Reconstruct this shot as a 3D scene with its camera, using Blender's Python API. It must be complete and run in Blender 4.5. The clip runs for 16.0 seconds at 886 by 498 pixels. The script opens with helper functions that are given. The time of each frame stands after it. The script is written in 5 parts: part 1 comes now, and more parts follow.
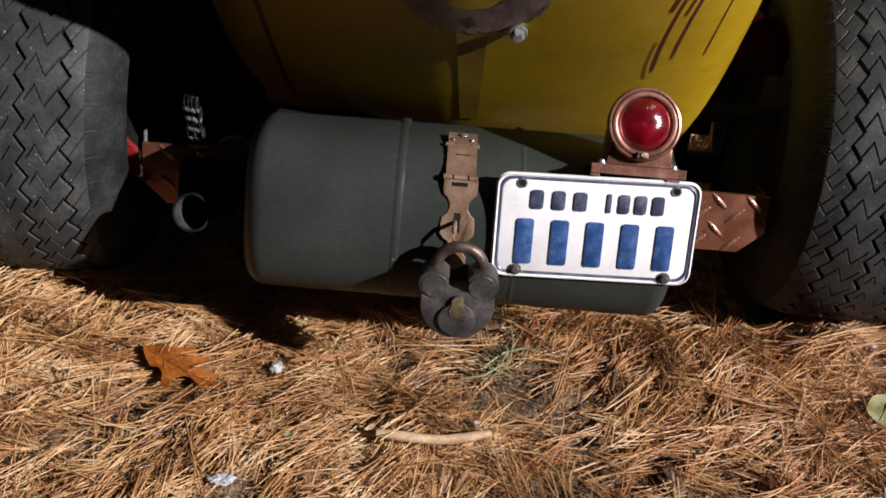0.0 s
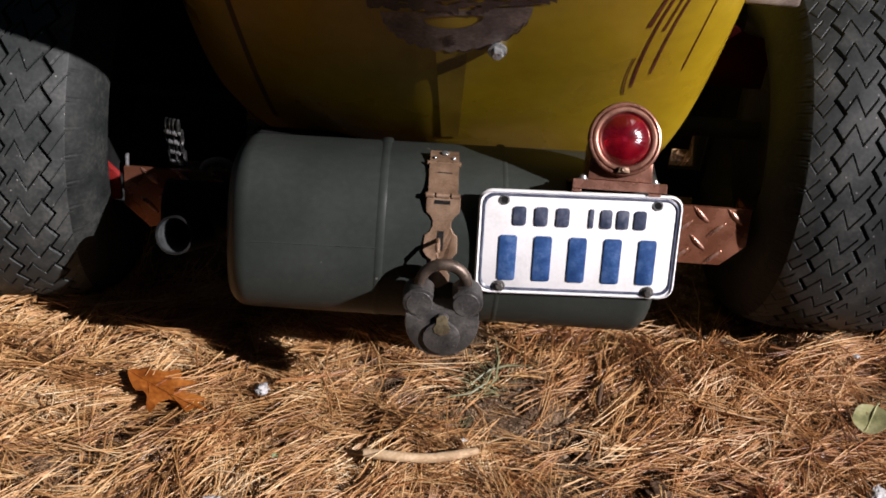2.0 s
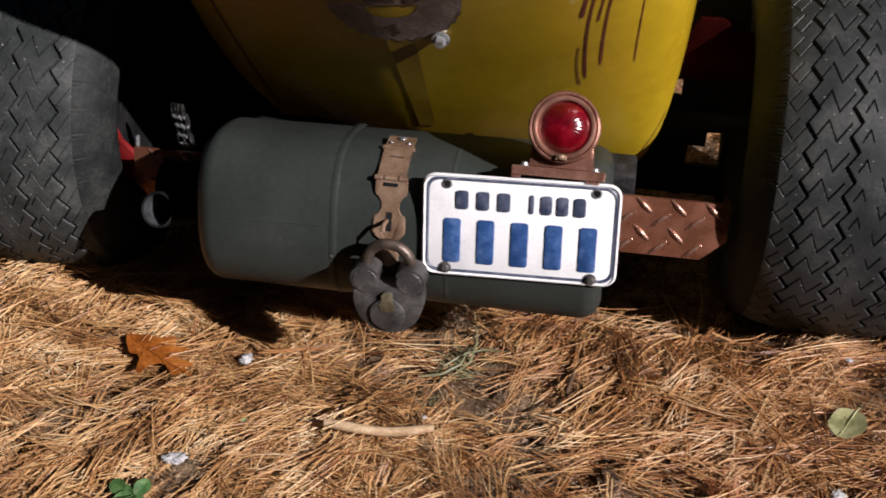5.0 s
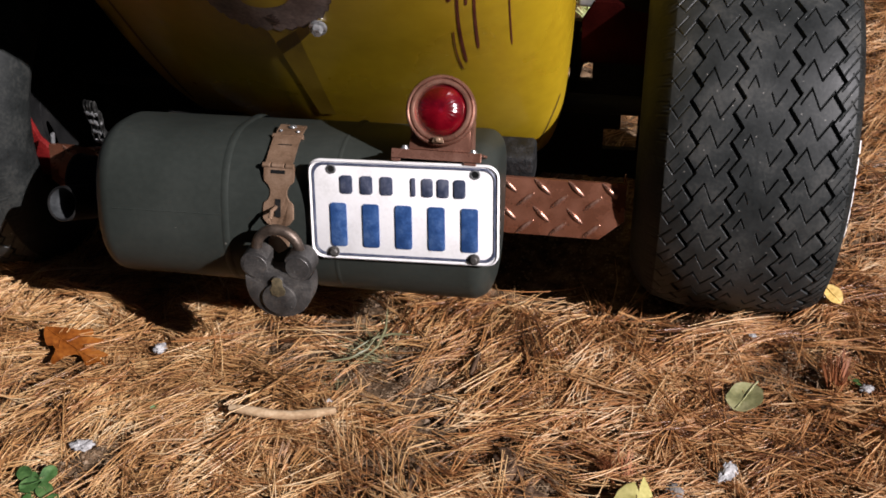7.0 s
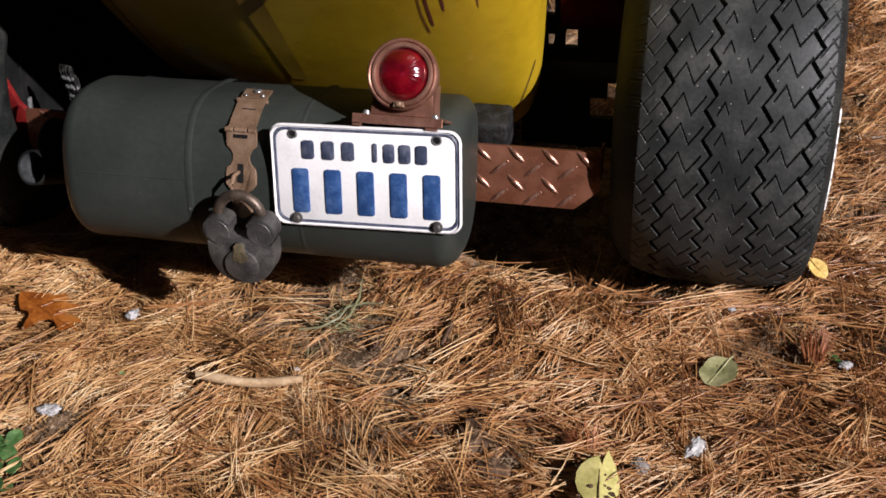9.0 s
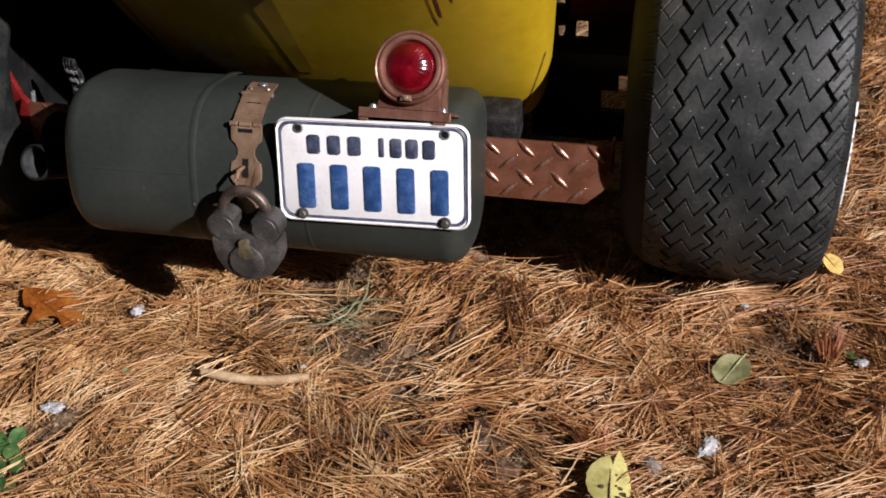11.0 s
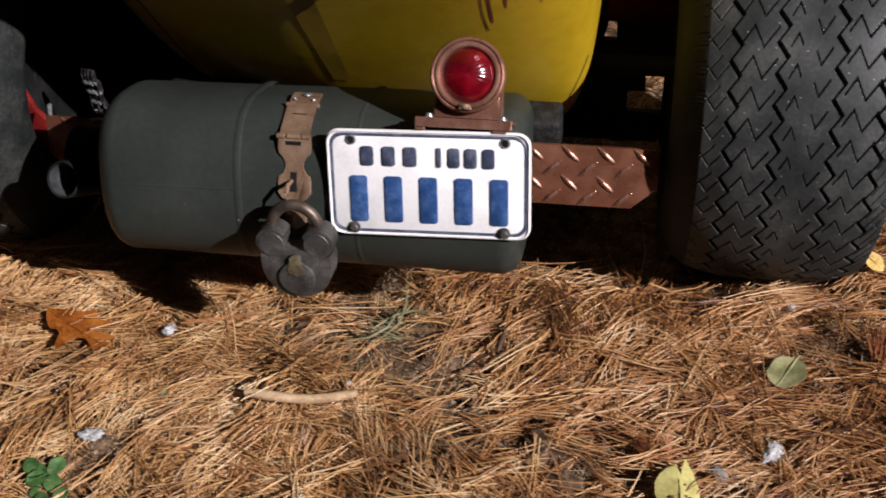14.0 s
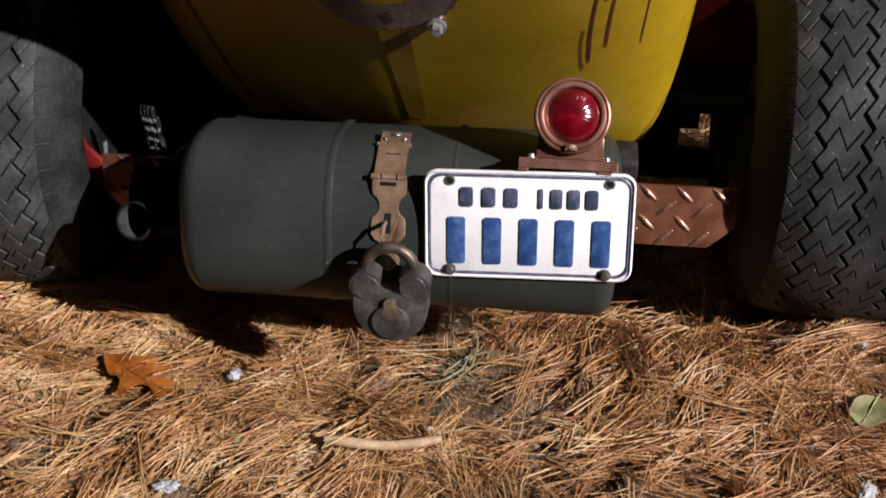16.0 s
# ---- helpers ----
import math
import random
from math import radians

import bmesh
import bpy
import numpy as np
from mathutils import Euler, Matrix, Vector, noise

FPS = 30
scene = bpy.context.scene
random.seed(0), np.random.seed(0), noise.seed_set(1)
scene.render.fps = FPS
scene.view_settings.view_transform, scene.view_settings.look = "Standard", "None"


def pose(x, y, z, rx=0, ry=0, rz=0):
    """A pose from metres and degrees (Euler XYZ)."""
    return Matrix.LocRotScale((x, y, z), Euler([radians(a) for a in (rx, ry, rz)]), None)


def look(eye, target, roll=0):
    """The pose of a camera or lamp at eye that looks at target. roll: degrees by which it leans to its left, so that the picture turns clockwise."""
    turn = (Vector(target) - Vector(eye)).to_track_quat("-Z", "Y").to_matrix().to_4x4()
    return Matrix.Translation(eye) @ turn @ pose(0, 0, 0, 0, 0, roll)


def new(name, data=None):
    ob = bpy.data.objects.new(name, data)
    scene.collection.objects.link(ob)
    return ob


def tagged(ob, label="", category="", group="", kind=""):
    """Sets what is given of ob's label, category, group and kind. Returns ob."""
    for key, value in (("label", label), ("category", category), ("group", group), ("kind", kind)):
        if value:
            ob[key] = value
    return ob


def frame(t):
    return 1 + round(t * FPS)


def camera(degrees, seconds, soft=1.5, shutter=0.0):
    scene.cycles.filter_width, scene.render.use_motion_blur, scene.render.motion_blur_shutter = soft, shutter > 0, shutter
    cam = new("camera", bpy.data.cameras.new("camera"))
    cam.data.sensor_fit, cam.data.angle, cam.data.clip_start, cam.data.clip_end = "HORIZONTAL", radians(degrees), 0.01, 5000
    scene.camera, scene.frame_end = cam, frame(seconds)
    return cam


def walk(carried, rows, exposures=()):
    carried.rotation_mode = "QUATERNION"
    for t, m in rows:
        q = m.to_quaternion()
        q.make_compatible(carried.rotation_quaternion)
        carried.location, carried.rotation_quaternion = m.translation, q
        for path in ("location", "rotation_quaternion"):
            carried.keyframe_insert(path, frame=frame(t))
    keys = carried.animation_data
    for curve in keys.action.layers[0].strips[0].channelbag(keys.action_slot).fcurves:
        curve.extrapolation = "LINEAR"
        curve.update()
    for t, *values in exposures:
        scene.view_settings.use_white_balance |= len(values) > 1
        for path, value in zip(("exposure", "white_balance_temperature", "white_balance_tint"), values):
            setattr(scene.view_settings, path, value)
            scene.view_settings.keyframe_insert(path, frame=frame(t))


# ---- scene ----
cam = camera(42.0, 16.0, soft=1.75, shutter=0.5)
PATH = [
    (0, (-0.0565, 0.0930, 0.9437), (-0.0177, 1.3239, -0.1431), 6.13),
    (0.5, (-0.0505, 0.0900, 0.9443), (-0.0097, 1.3383, -0.1224), 5.76),
    (1, (-0.0456, 0.0921, 0.9474), (0.0045, 1.3472, -0.1109), 5.90),
    (1.5, (-0.0492, 0.0923, 0.9465), (0.0044, 1.3459, -0.1135), 6.17),
    (2, (-0.0546, 0.0910, 0.9437), (0.0028, 1.3407, -0.1207), 5.62),
    (2.5, (-0.0627, 0.0872, 0.9391), (-0.0072, 1.3312, -0.1319), 5.94),
    (3, (-0.0640, 0.0826, 0.9397), (-0.0026, 1.3251, -0.1328), 6.25),
    (3.2, (-0.0450, 0.0777, 0.9389), (-0.0064, 1.3242, -0.1300), 5.84),
    (5.3, (0.2322, 0.0616, 0.9640), (0.0031, 1.2940, -0.0973), -0.75),
    (5.5, (0.2602, 0.0599, 0.9655), (0.0326, 1.2968, -0.0910), -0.77),
    (6, (0.3130, 0.0535, 0.9621), (0.0865, 1.2904, -0.0946), -1.59),
    (6.5, (0.3281, 0.0548, 0.9589), (0.0866, 1.2866, -0.1004), -2.19),
    (7, (0.3353, 0.0584, 0.9560), (0.0753, 1.2852, -0.1048), -3.15),
    (7.5, (0.3449, 0.0626, 0.9507), (0.0773, 1.2816, -0.1171), -3.66),
    (8, (0.3558, 0.0658, 0.9438), (0.0820, 1.2725, -0.1365), -4.04),
    (8.5, (0.3868, 0.0740, 0.9392), (0.0963, 1.2690, -0.1496), -3.95),
    (8.7, (0.4032, 0.0780, 0.9362), (0.0990, 1.2744, -0.1473), -4.15),
    (10.8, (0.4231, 0.0910, 0.9221), (0.0840, 1.2761, -0.1635), -4.98),
    (11, (0.4079, 0.0997, 0.9226), (0.0783, 1.2826, -0.1683), -4.91),
    (11.5, (0.3636, 0.1098, 0.9190), (0.0652, 1.2828, -0.1913), -3.87),
    (12, (0.3536, 0.1073, 0.9156), (0.0784, 1.2824, -0.1984), -3.38),
    (12.5, (0.3571, 0.1064, 0.9203), (0.0842, 1.2853, -0.1903), -3.92),
    (13, (0.3554, 0.1050, 0.9200), (0.0895, 1.2856, -0.1905), -3.58),
    (13.5, (0.3422, 0.1077, 0.9200), (0.0829, 1.2846, -0.1961), -3.53),
    (14, (0.2890, 0.1113, 0.9240), (0.0464, 1.3031, -0.1799), -3.75),
    (14.5, (0.2213, 0.1156, 0.9226), (0.0019, 1.3100, -0.1834), -3.26),
    (15, (0.1651, 0.1213, 0.9367), (-0.0163, 1.3519, -0.1359), -2.42),
    (15.5, (0.1316, 0.1218, 0.9375), (-0.0082, 1.3621, -0.1302), -0.81),
    (16, (0.1237, 0.1144, 0.9241), (-0.0138, 1.3471, -0.1527), -0.64),
]
# the picture darkens slightly on the way
EXPOSURE = ((0, 0.59), (1.5, 0.65), (3, 0.67), (5.5, 0.55), (8.5, 0.52), (13, 0.48), (14.2, 0.46), (15.2, 0.47), (16, 0.53))
walk(cam, [(t, look(eye, target, roll)) for t, eye, target, roll in PATH], EXPOSURE)

# ---- light ----
TO_SUN = Vector((1.28, -0.66, 1.0)).normalized()
sun = new("sun", bpy.data.lights.new("sun", "SUN"))
sun.data.energy, sun.data.angle, sun.data.color = 5.0, radians(0.6), (1.0, 0.94, 0.98)
sun.rotation_mode = "QUATERNION"
sun.rotation_quaternion = TO_SUN.to_track_quat("Z", "Y")
sun.location = TO_SUN * 20
world = bpy.data.worlds.new("sky")
scene.world = world
world.use_nodes = True
wt = world.node_tree
sky = wt.nodes.new("ShaderNodeTexSky")
sky.sky_type, sky.sun_disc = "NISHITA", False
sky.sun_elevation, sky.sun_rotation = math.asin(TO_SUN.z), math.atan2(TO_SUN.x, TO_SUN.y)
wt.links.new(sky.outputs[0], wt.nodes["Background"].inputs[0])
wt.nodes["Background"].inputs[1].default_value = 0.0085


# ---- materials ----
def material(name, ramp, rough=0.6, metal=0.0, scale=30.0, fine=400.0, bump=0.2, depth=0.001, spread=0.12,
             coat=0.0, island=False, rough_vary=0.12, specular=0.5):
    """A surface whose colour wanders along ramp by coarse and fine noise, with relief and uneven gloss."""
    mat = bpy.data.materials.new(name)
    mat.use_nodes = True
    nt = mat.node_tree
    nodes, link = nt.nodes, nt.links.new
    bsdf = nodes["Principled BSDF"]
    bsdf.inputs["Metallic"].default_value = metal
    bsdf.inputs["Coat Weight"].default_value = coat
    bsdf.inputs["Specular IOR Level"].default_value = specular
    coord = nodes.new("ShaderNodeTexCoord")
    place = coord.outputs["Object"]
    coarse, grain = nodes.new("ShaderNodeTexNoise"), nodes.new("ShaderNodeTexNoise")
    coarse.inputs["Scale"].default_value, coarse.inputs["Detail"].default_value = scale, 5
    grain.inputs["Scale"].default_value, grain.inputs["Detail"].default_value = fine, 3
    link(place, coarse.inputs["Vector"])
    link(place, grain.inputs["Vector"])
    mix = nodes.new("ShaderNodeMix")
    mix.data_type = "FLOAT"
    mix.inputs[0].default_value = 0.35
    link(coarse.outputs[0], mix.inputs[2])
    link(grain.outputs[0], mix.inputs[3])
    value = mix.outputs[0]
    if island:
        geo = nodes.new("ShaderNodeNewGeometry")
        add = nodes.new("ShaderNodeMix")
        add.data_type = "FLOAT"
        add.inputs[0].default_value = 0.55
        wide = nodes.new("ShaderNodeMapRange")
        wide.inputs["From Min"].default_value, wide.inputs["From Max"].default_value = 0.33, 0.67
        link(coarse.outputs[0], wide.inputs[0])
        link(wide.outputs[0], add.inputs[2])
        link(geo.outputs["Random Per Island"], add.inputs[3])
        value = add.outputs[0]
    cr = nodes.new("ShaderNodeValToRGB")
    while len(cr.color_ramp.elements) < len(ramp):
        cr.color_ramp.elements.new(0.5)
    lo, hi = (0.08, 0.92) if island else (0.5 - spread, 0.5 + spread)
    for i, (el, c) in enumerate(zip(cr.color_ramp.elements, ramp)):
        el.position = lo + (hi - lo) * i / max(1, len(ramp) - 1)
        el.color = (*c, 1)
    link(value, cr.inputs[0])
    link(cr.outputs[0], bsdf.inputs["Base Color"])
    mr = nodes.new("ShaderNodeMapRange")
    mr.inputs["From Min"].default_value, mr.inputs["From Max"].default_value = 0.3, 0.7
    mr.inputs["To Min"].default_value, mr.inputs["To Max"].default_value = max(0.02, rough - rough_vary), min(1, rough + rough_vary)
    link(coarse.outputs[0], mr.inputs[0])
    link(mr.outputs[0], bsdf.inputs["Roughness"])
    if bump:
        bp = nodes.new("ShaderNodeBump")
        bp.inputs["Strength"].default_value, bp.inputs["Distance"].default_value = bump, depth
        link(grain.outputs[0], bp.inputs["Height"])
        link(bp.outputs[0], bsdf.inputs["Normal"])
    return mat


NEEDLES = material("dry_needles", [(0.04, 0.02, 0.01), (0.145, 0.056, 0.022), (0.325, 0.137, 0.046), (0.46, 0.228, 0.086), (0.57, 0.33, 0.148), (0.74, 0.53, 0.325)],
                   rough=0.37, specular=0.75, scale=16, fine=300, bump=0, island=True)
SCRAPS = material("needle_crumble", [(0.05, 0.034, 0.022), (0.17, 0.112, 0.068), (0.34, 0.23, 0.14), (0.54, 0.39, 0.25)], rough=0.7, scale=30, island=True, bump=0, specular=0.2)
STRAW = material("straw_needles", [(0.06, 0.032, 0.014), (0.215, 0.1, 0.037), (0.395, 0.2, 0.076), (0.54, 0.308, 0.125), (0.645, 0.418, 0.2), (0.77, 0.585, 0.36)], rough=0.37, specular=0.75, scale=16, fine=300, bump=0, island=True)
RED_NEEDLES = material("red_needles", [(0.14, 0.045, 0.018), (0.3, 0.105, 0.04), (0.42, 0.18, 0.07)], rough=0.55, scale=20, island=True, bump=0)
GOLD_NEEDLES = material("golden_needles", [(0.16, 0.07, 0.022), (0.33, 0.16, 0.05), (0.46, 0.25, 0.09)], rough=0.5, scale=20, island=True, bump=0)
SOIL = material("forest_soil", [(0.035, 0.022, 0.013), (0.14, 0.09, 0.052), (0.3, 0.2, 0.12)], rough=0.9, specular=0.12, scale=60, fine=420, bump=0.9, depth=0.004, spread=0.16)
RUBBER = material("tyre_rubber", [(0.011, 0.0126, 0.0124), (0.0235, 0.026, 0.0255), (0.06, 0.06, 0.055)], rough=0.55, specular=0.35, scale=24, fine=260, bump=0.25, depth=0.0006, spread=0.2)
YELLOW = material("yellow_paint", [(0.33, 0.21, 0.009), (0.41, 0.272, 0.012), (0.475, 0.32, 0.018)], rough=0.34, scale=5, fine=60, bump=0.02, depth=0.0003, spread=0.2, coat=0.15)
GREY_TANK = material("grey_plastic", [(0.0212, 0.0249, 0.0215), (0.0273, 0.0317, 0.0275), (0.0358, 0.0405, 0.035)], rough=0.42, specular=0.2, scale=9, fine=160, bump=0.02, depth=0.0003, spread=0.2)
COPPER = material("copper_paint", [(0.15, 0.056, 0.031), (0.205, 0.08, 0.045), (0.27, 0.115, 0.07)], rough=0.26, metal=0.55, scale=30, fine=700, bump=0.08, depth=0.0003)
LAMP_COPPER = material("lamp_copper", [(0.25, 0.115, 0.078), (0.33, 0.16, 0.112), (0.42, 0.225, 0.165)], rough=0.3, metal=0.65, scale=40, fine=600, bump=0.08, depth=0.0003)
BRONZE = material("bronze_paint", [(0.17, 0.104, 0.064), (0.25, 0.158, 0.1), (0.32, 0.212, 0.142)], rough=0.38, metal=0.4, scale=45, fine=600, bump=0.12, depth=0.0004)
IRON = material("old_iron", [(0.04, 0.038, 0.036), (0.083, 0.078, 0.073), (0.16, 0.147, 0.132)], rough=0.5, metal=0.55, scale=55, fine=420, bump=0.4, depth=0.0008, spread=0.2)
SHACKLE = material("brown_iron", [(0.05, 0.038, 0.03), (0.1, 0.075, 0.058), (0.17, 0.125, 0.095)], rough=0.42, metal=0.6, scale=60, fine=420, bump=0.3, depth=0.0006, spread=0.2)
BRASS = material("worn_brass", [(0.11, 0.09, 0.055), (0.19, 0.155, 0.09), (0.25, 0.205, 0.12)], rough=0.5, metal=0.5, scale=70, bump=0.2, depth=0.0004)
# brighter than the bumper's copper: part of the lug highlights is in the colour
LUG = material("highlight_copper", [(0.24, 0.11, 0.07), (0.32, 0.165, 0.115), (0.42, 0.24, 0.18)], rough=0.3, metal=0.75, scale=200, bump=0.1, depth=0.0003)
CHAIN = material("greasy_steel", [(0.02, 0.02, 0.019), (0.05, 0.05, 0.047), (0.16, 0.16, 0.15)], rough=0.36, metal=0.7, scale=120, bump=0.1, depth=0.0003)
STEEL = material("zinc_steel", [(0.2, 0.205, 0.205), (0.33, 0.335, 0.335), (0.46, 0.46, 0.455)], rough=0.32, metal=0.65, scale=120, bump=0.1, depth=0.0003)
PLATE_WHITE = material("plate_white", [(0.66, 0.65, 0.63), (0.78, 0.77, 0.76), (0.84, 0.83, 0.82)], rough=0.42, scale=28, fine=300, bump=0.05, depth=0.0004, spread=0.2)
PLATE_BLUE = material("plate_blue", [(0.018, 0.05, 0.15), (0.028, 0.075, 0.21), (0.06, 0.12, 0.27)], rough=0.42, scale=80, fine=400, bump=0.06, depth=0.0003)
PLATE_DARK = material("plate_dark", [(0.03, 0.04, 0.07), (0.05, 0.06, 0.1), (0.1, 0.11, 0.15)], rough=0.45, scale=80, fine=400, bump=0.06, depth=0.0003)
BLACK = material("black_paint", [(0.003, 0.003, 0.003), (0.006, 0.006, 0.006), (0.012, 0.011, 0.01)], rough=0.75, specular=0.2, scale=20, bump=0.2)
DARK_RED = material("dark_red_paint", [(0.006, 0.0006, 0.0005), (0.012, 0.001, 0.0008), (0.019, 0.002, 0.0016)], rough=0.9, specular=0.02, scale=20, bump=0.1)
RED = material("red_paint", [(0.09, 0.006, 0.006), (0.16, 0.011, 0.01), (0.22, 0.02, 0.017)], rough=0.4, scale=20, bump=0.1)
GEAR_PAINT = material("brown_artwork", [(0.11, 0.075, 0.066), (0.19, 0.14, 0.12), (0.29, 0.22, 0.19)], rough=0.45, scale=40, fine=250, bump=0.05, depth=0.0002)
DRIP_PAINT = material("drip_paint", [(0.06, 0.012, 0.008), (0.1, 0.022, 0.014), (0.13, 0.035, 0.02)], rough=0.4, scale=60, bump=0)
LINE_PAINT = material("pinstripe_paint", [(0.06, 0.036, 0.012), (0.09, 0.055, 0.014), (0.13, 0.08, 0.017)], rough=0.5, scale=60, bump=0)
OAK_LEAF = material("oak_leaf_brown", [(0.12, 0.03, 0.0035), (0.22, 0.062, 0.007), (0.31, 0.105, 0.014)], rough=0.5, scale=30, fine=220, bump=0.35, depth=0.001)
GREEN_LEAF = material("green_leaf", [(0.19, 0.19, 0.085), (0.28, 0.275, 0.125), (0.38, 0.36, 0.19)], rough=0.5, scale=45, fine=260, bump=0.3, depth=0.001)
YELLOW_LEAF = material("yellowing_leaf", [(0.27, 0.245, 0.075), (0.43, 0.385, 0.13), (0.58, 0.52, 0.21)], rough=0.55, scale=40, fine=220, bump=0.3, depth=0.001, spread=0.16)
GOLD_LEAF = material("golden_leaf", [(0.34, 0.2, 0.045), (0.5, 0.33, 0.08), (0.62, 0.44, 0.13)], rough=0.5, scale=60, fine=240, bump=0.3, depth=0.001)
SPROUT = material("sprout_green", [(0.03, 0.07, 0.018), (0.05, 0.115, 0.03), (0.09, 0.17, 0.05)], rough=0.5, scale=60, bump=0.2)
GRASS = material("grass_blade", [(0.1, 0.1, 0.05), (0.17, 0.17, 0.085), (0.27, 0.26, 0.14)], rough=0.5, scale=50, island=True, bump=0)
STICK = material("bare_stick", [(0.3, 0.19, 0.1), (0.42, 0.285, 0.16), (0.54, 0.4, 0.25)], rough=0.7, scale=60, fine=300, bump=0.5, depth=0.001)
BARK = material("dark_bark", [(0.035, 0.02, 0.012), (0.085, 0.05, 0.03), (0.17, 0.11, 0.07)], specular=0.15, rough=0.85, scale=70, fine=300, bump=0.7, depth=0.002)
FLUFF = material("white_fluff", [(0.2, 0.195, 0.19), (0.36, 0.35, 0.345), (0.54, 0.53, 0.52)], rough=0.85, scale=90, fine=400, bump=0.6, depth=0.002)

RED_GLASS = material("red_lens", [(0.085, 0.0004, 0.004), (0.14, 0.0008, 0.006), (0.2, 0.002, 0.009)], rough=0.16, scale=60, fine=150, bump=0.25, depth=0.0007, coat=1.0, rough_vary=0.03)
RED_GLASS.node_tree.nodes["Principled BSDF"].inputs["Transmission Weight"].default_value = 0.35
RED_GLASS.node_tree.nodes["Principled BSDF"].inputs["Coat Roughness"].default_value = 0.15



def specks(mat, scale, size, tint):
    """Scatters small flecks of dust or grit over a surface."""
    nt = mat.node_tree
    bsdf = nt.nodes["Principled BSDF"]
    old = bsdf.inputs["Base Color"].links[0].from_socket
    coord, dots, cut, mix = (nt.nodes.new("ShaderNode" + k) for k in ("TexCoord", "TexVoronoi", "MapRange", "Mix"))
    dots.inputs["Scale"].default_value = scale
    cut.inputs["From Min"].default_value, cut.inputs["From Max"].default_value = size, size * 0.6
    mix.data_type = "RGBA"
    mix.inputs[7].default_value = (*tint, 1)
    nt.links.new(coord.outputs["Object"], dots.inputs["Vector"])
    nt.links.new(dots.outputs["Distance"], cut.inputs[0])
    nt.links.new(cut.outputs[0], mix.inputs[0])
    nt.links.new(old, mix.inputs[6])
    nt.links.new(mix.outputs[2], bsdf.inputs["Base Color"])


DUSTY_RUBBER = material("dusty_rubber", [(0.0135, 0.0155, 0.015), (0.029, 0.032, 0.0305), (0.075, 0.075, 0.068)], rough=0.6, specular=0.35, scale=24, fine=260, bump=0.25, depth=0.0006, spread=0.2)
SIDEWALL = material("sidewall_rubber", [(0.006, 0.0069, 0.0066), (0.013, 0.0145, 0.0138), (0.029, 0.03, 0.027)], rough=0.62, specular=0.16, scale=32, fine=240, bump=0.35, depth=0.0008, spread=0.17)
specks(RUBBER, 90, 0.085, (0.22, 0.21, 0.19))
specks(DUSTY_RUBBER, 80, 0.095, (0.26, 0.25, 0.22))
specks(GREY_TANK, 26, 0.035, (0.16, 0.15, 0.13))
specks(IRON, 120, 0.09, (0.2, 0.19, 0.17))
specks(SOIL, 140, 0.28, (0.34, 0.25, 0.165))

# ---- mesh helpers ----
LEAN_BACK = 20.0
TAIL = Matrix.Translation((0, 0.93, 0.2)) @ Matrix.Rotation(radians(-LEAN_BACK), 4, "X")  # x across, y into the car, z up the leaning tail


def finish(bm, name, mat, smooth=True, angle=35):
    bmesh.ops.recalc_face_normals(bm, faces=bm.faces)
    me = bpy.data.meshes.new(name)
    bm.to_mesh(me)
    bm.free()
    me.materials.append(mat)
    if smooth:
        me.polygons.foreach_set("use_smooth", [True] * len(me.polygons))
        me.set_sharp_from_angle(angle=radians(angle))
    return me


def part(name, bm, mat, parent, label="", smooth=True, angle=35):
    """One mesh under a thing (an Empty) or under a part; the mesh is in world places."""
    ob = new(name, finish(bm, name, mat, smooth, angle))
    ob.parent = parent
    if parent.type == "EMPTY":
        ob.matrix_parent_inverse = Matrix.Translation(-parent.location)
    return tagged(ob, label)


def thing(name, bm, mat, label, category, group="", kind="", smooth=True, angle=35):
    return tagged(new(name, finish(bm, name, mat, smooth, angle)), label, category, group, kind)


def root(name, place, label, category):
    ob = new(name)
    ob.location = place
    ob.empty_display_size = 0.1
    return tagged(ob, label, category)


def box(bm, x0, x1, y0, y1, z0, z1, bevel=0.0, segments=2):
    got = bmesh.ops.create_cube(bm, size=1.0, matrix=Matrix.LocRotScale(((x0 + x1) / 2, (y0 + y1) / 2, (z0 + z1) / 2), None, (x1 - x0, y1 - y0, z1 - z0)))
    if bevel:
        edges = {e for v in got["verts"] for e in v.link_edges}
        bmesh.ops.bevel(bm, geom=list(edges), offset=bevel, segments=segments, profile=0.5, affect="EDGES")
    return bm


def prism(bm, outline, y0, y1, bevel=0.0):
    """A plate with an outline in x and z, from y0 to y1."""
    front = [bm.verts.new((x, y0, z)) for x, z in outline]
    face = bm.faces.new(front)
    got = bmesh.ops.extrude_face_region(bm, geom=[face])
    bmesh.ops.translate(bm, vec=(0, y1 - y0, 0), verts=[g for g in got["geom"] if isinstance(g, bmesh.types.BMVert)])
    if bevel:
        rim = [e for e in bm.edges if e.is_manifold and abs(e.verts[0].co.y - e.verts[1].co.y) < 1e-7 and all(v in front for v in e.verts)]
        bmesh.ops.bevel(bm, geom=rim, offset=bevel, segments=2, profile=0.5, affect="EDGES")
    return bm


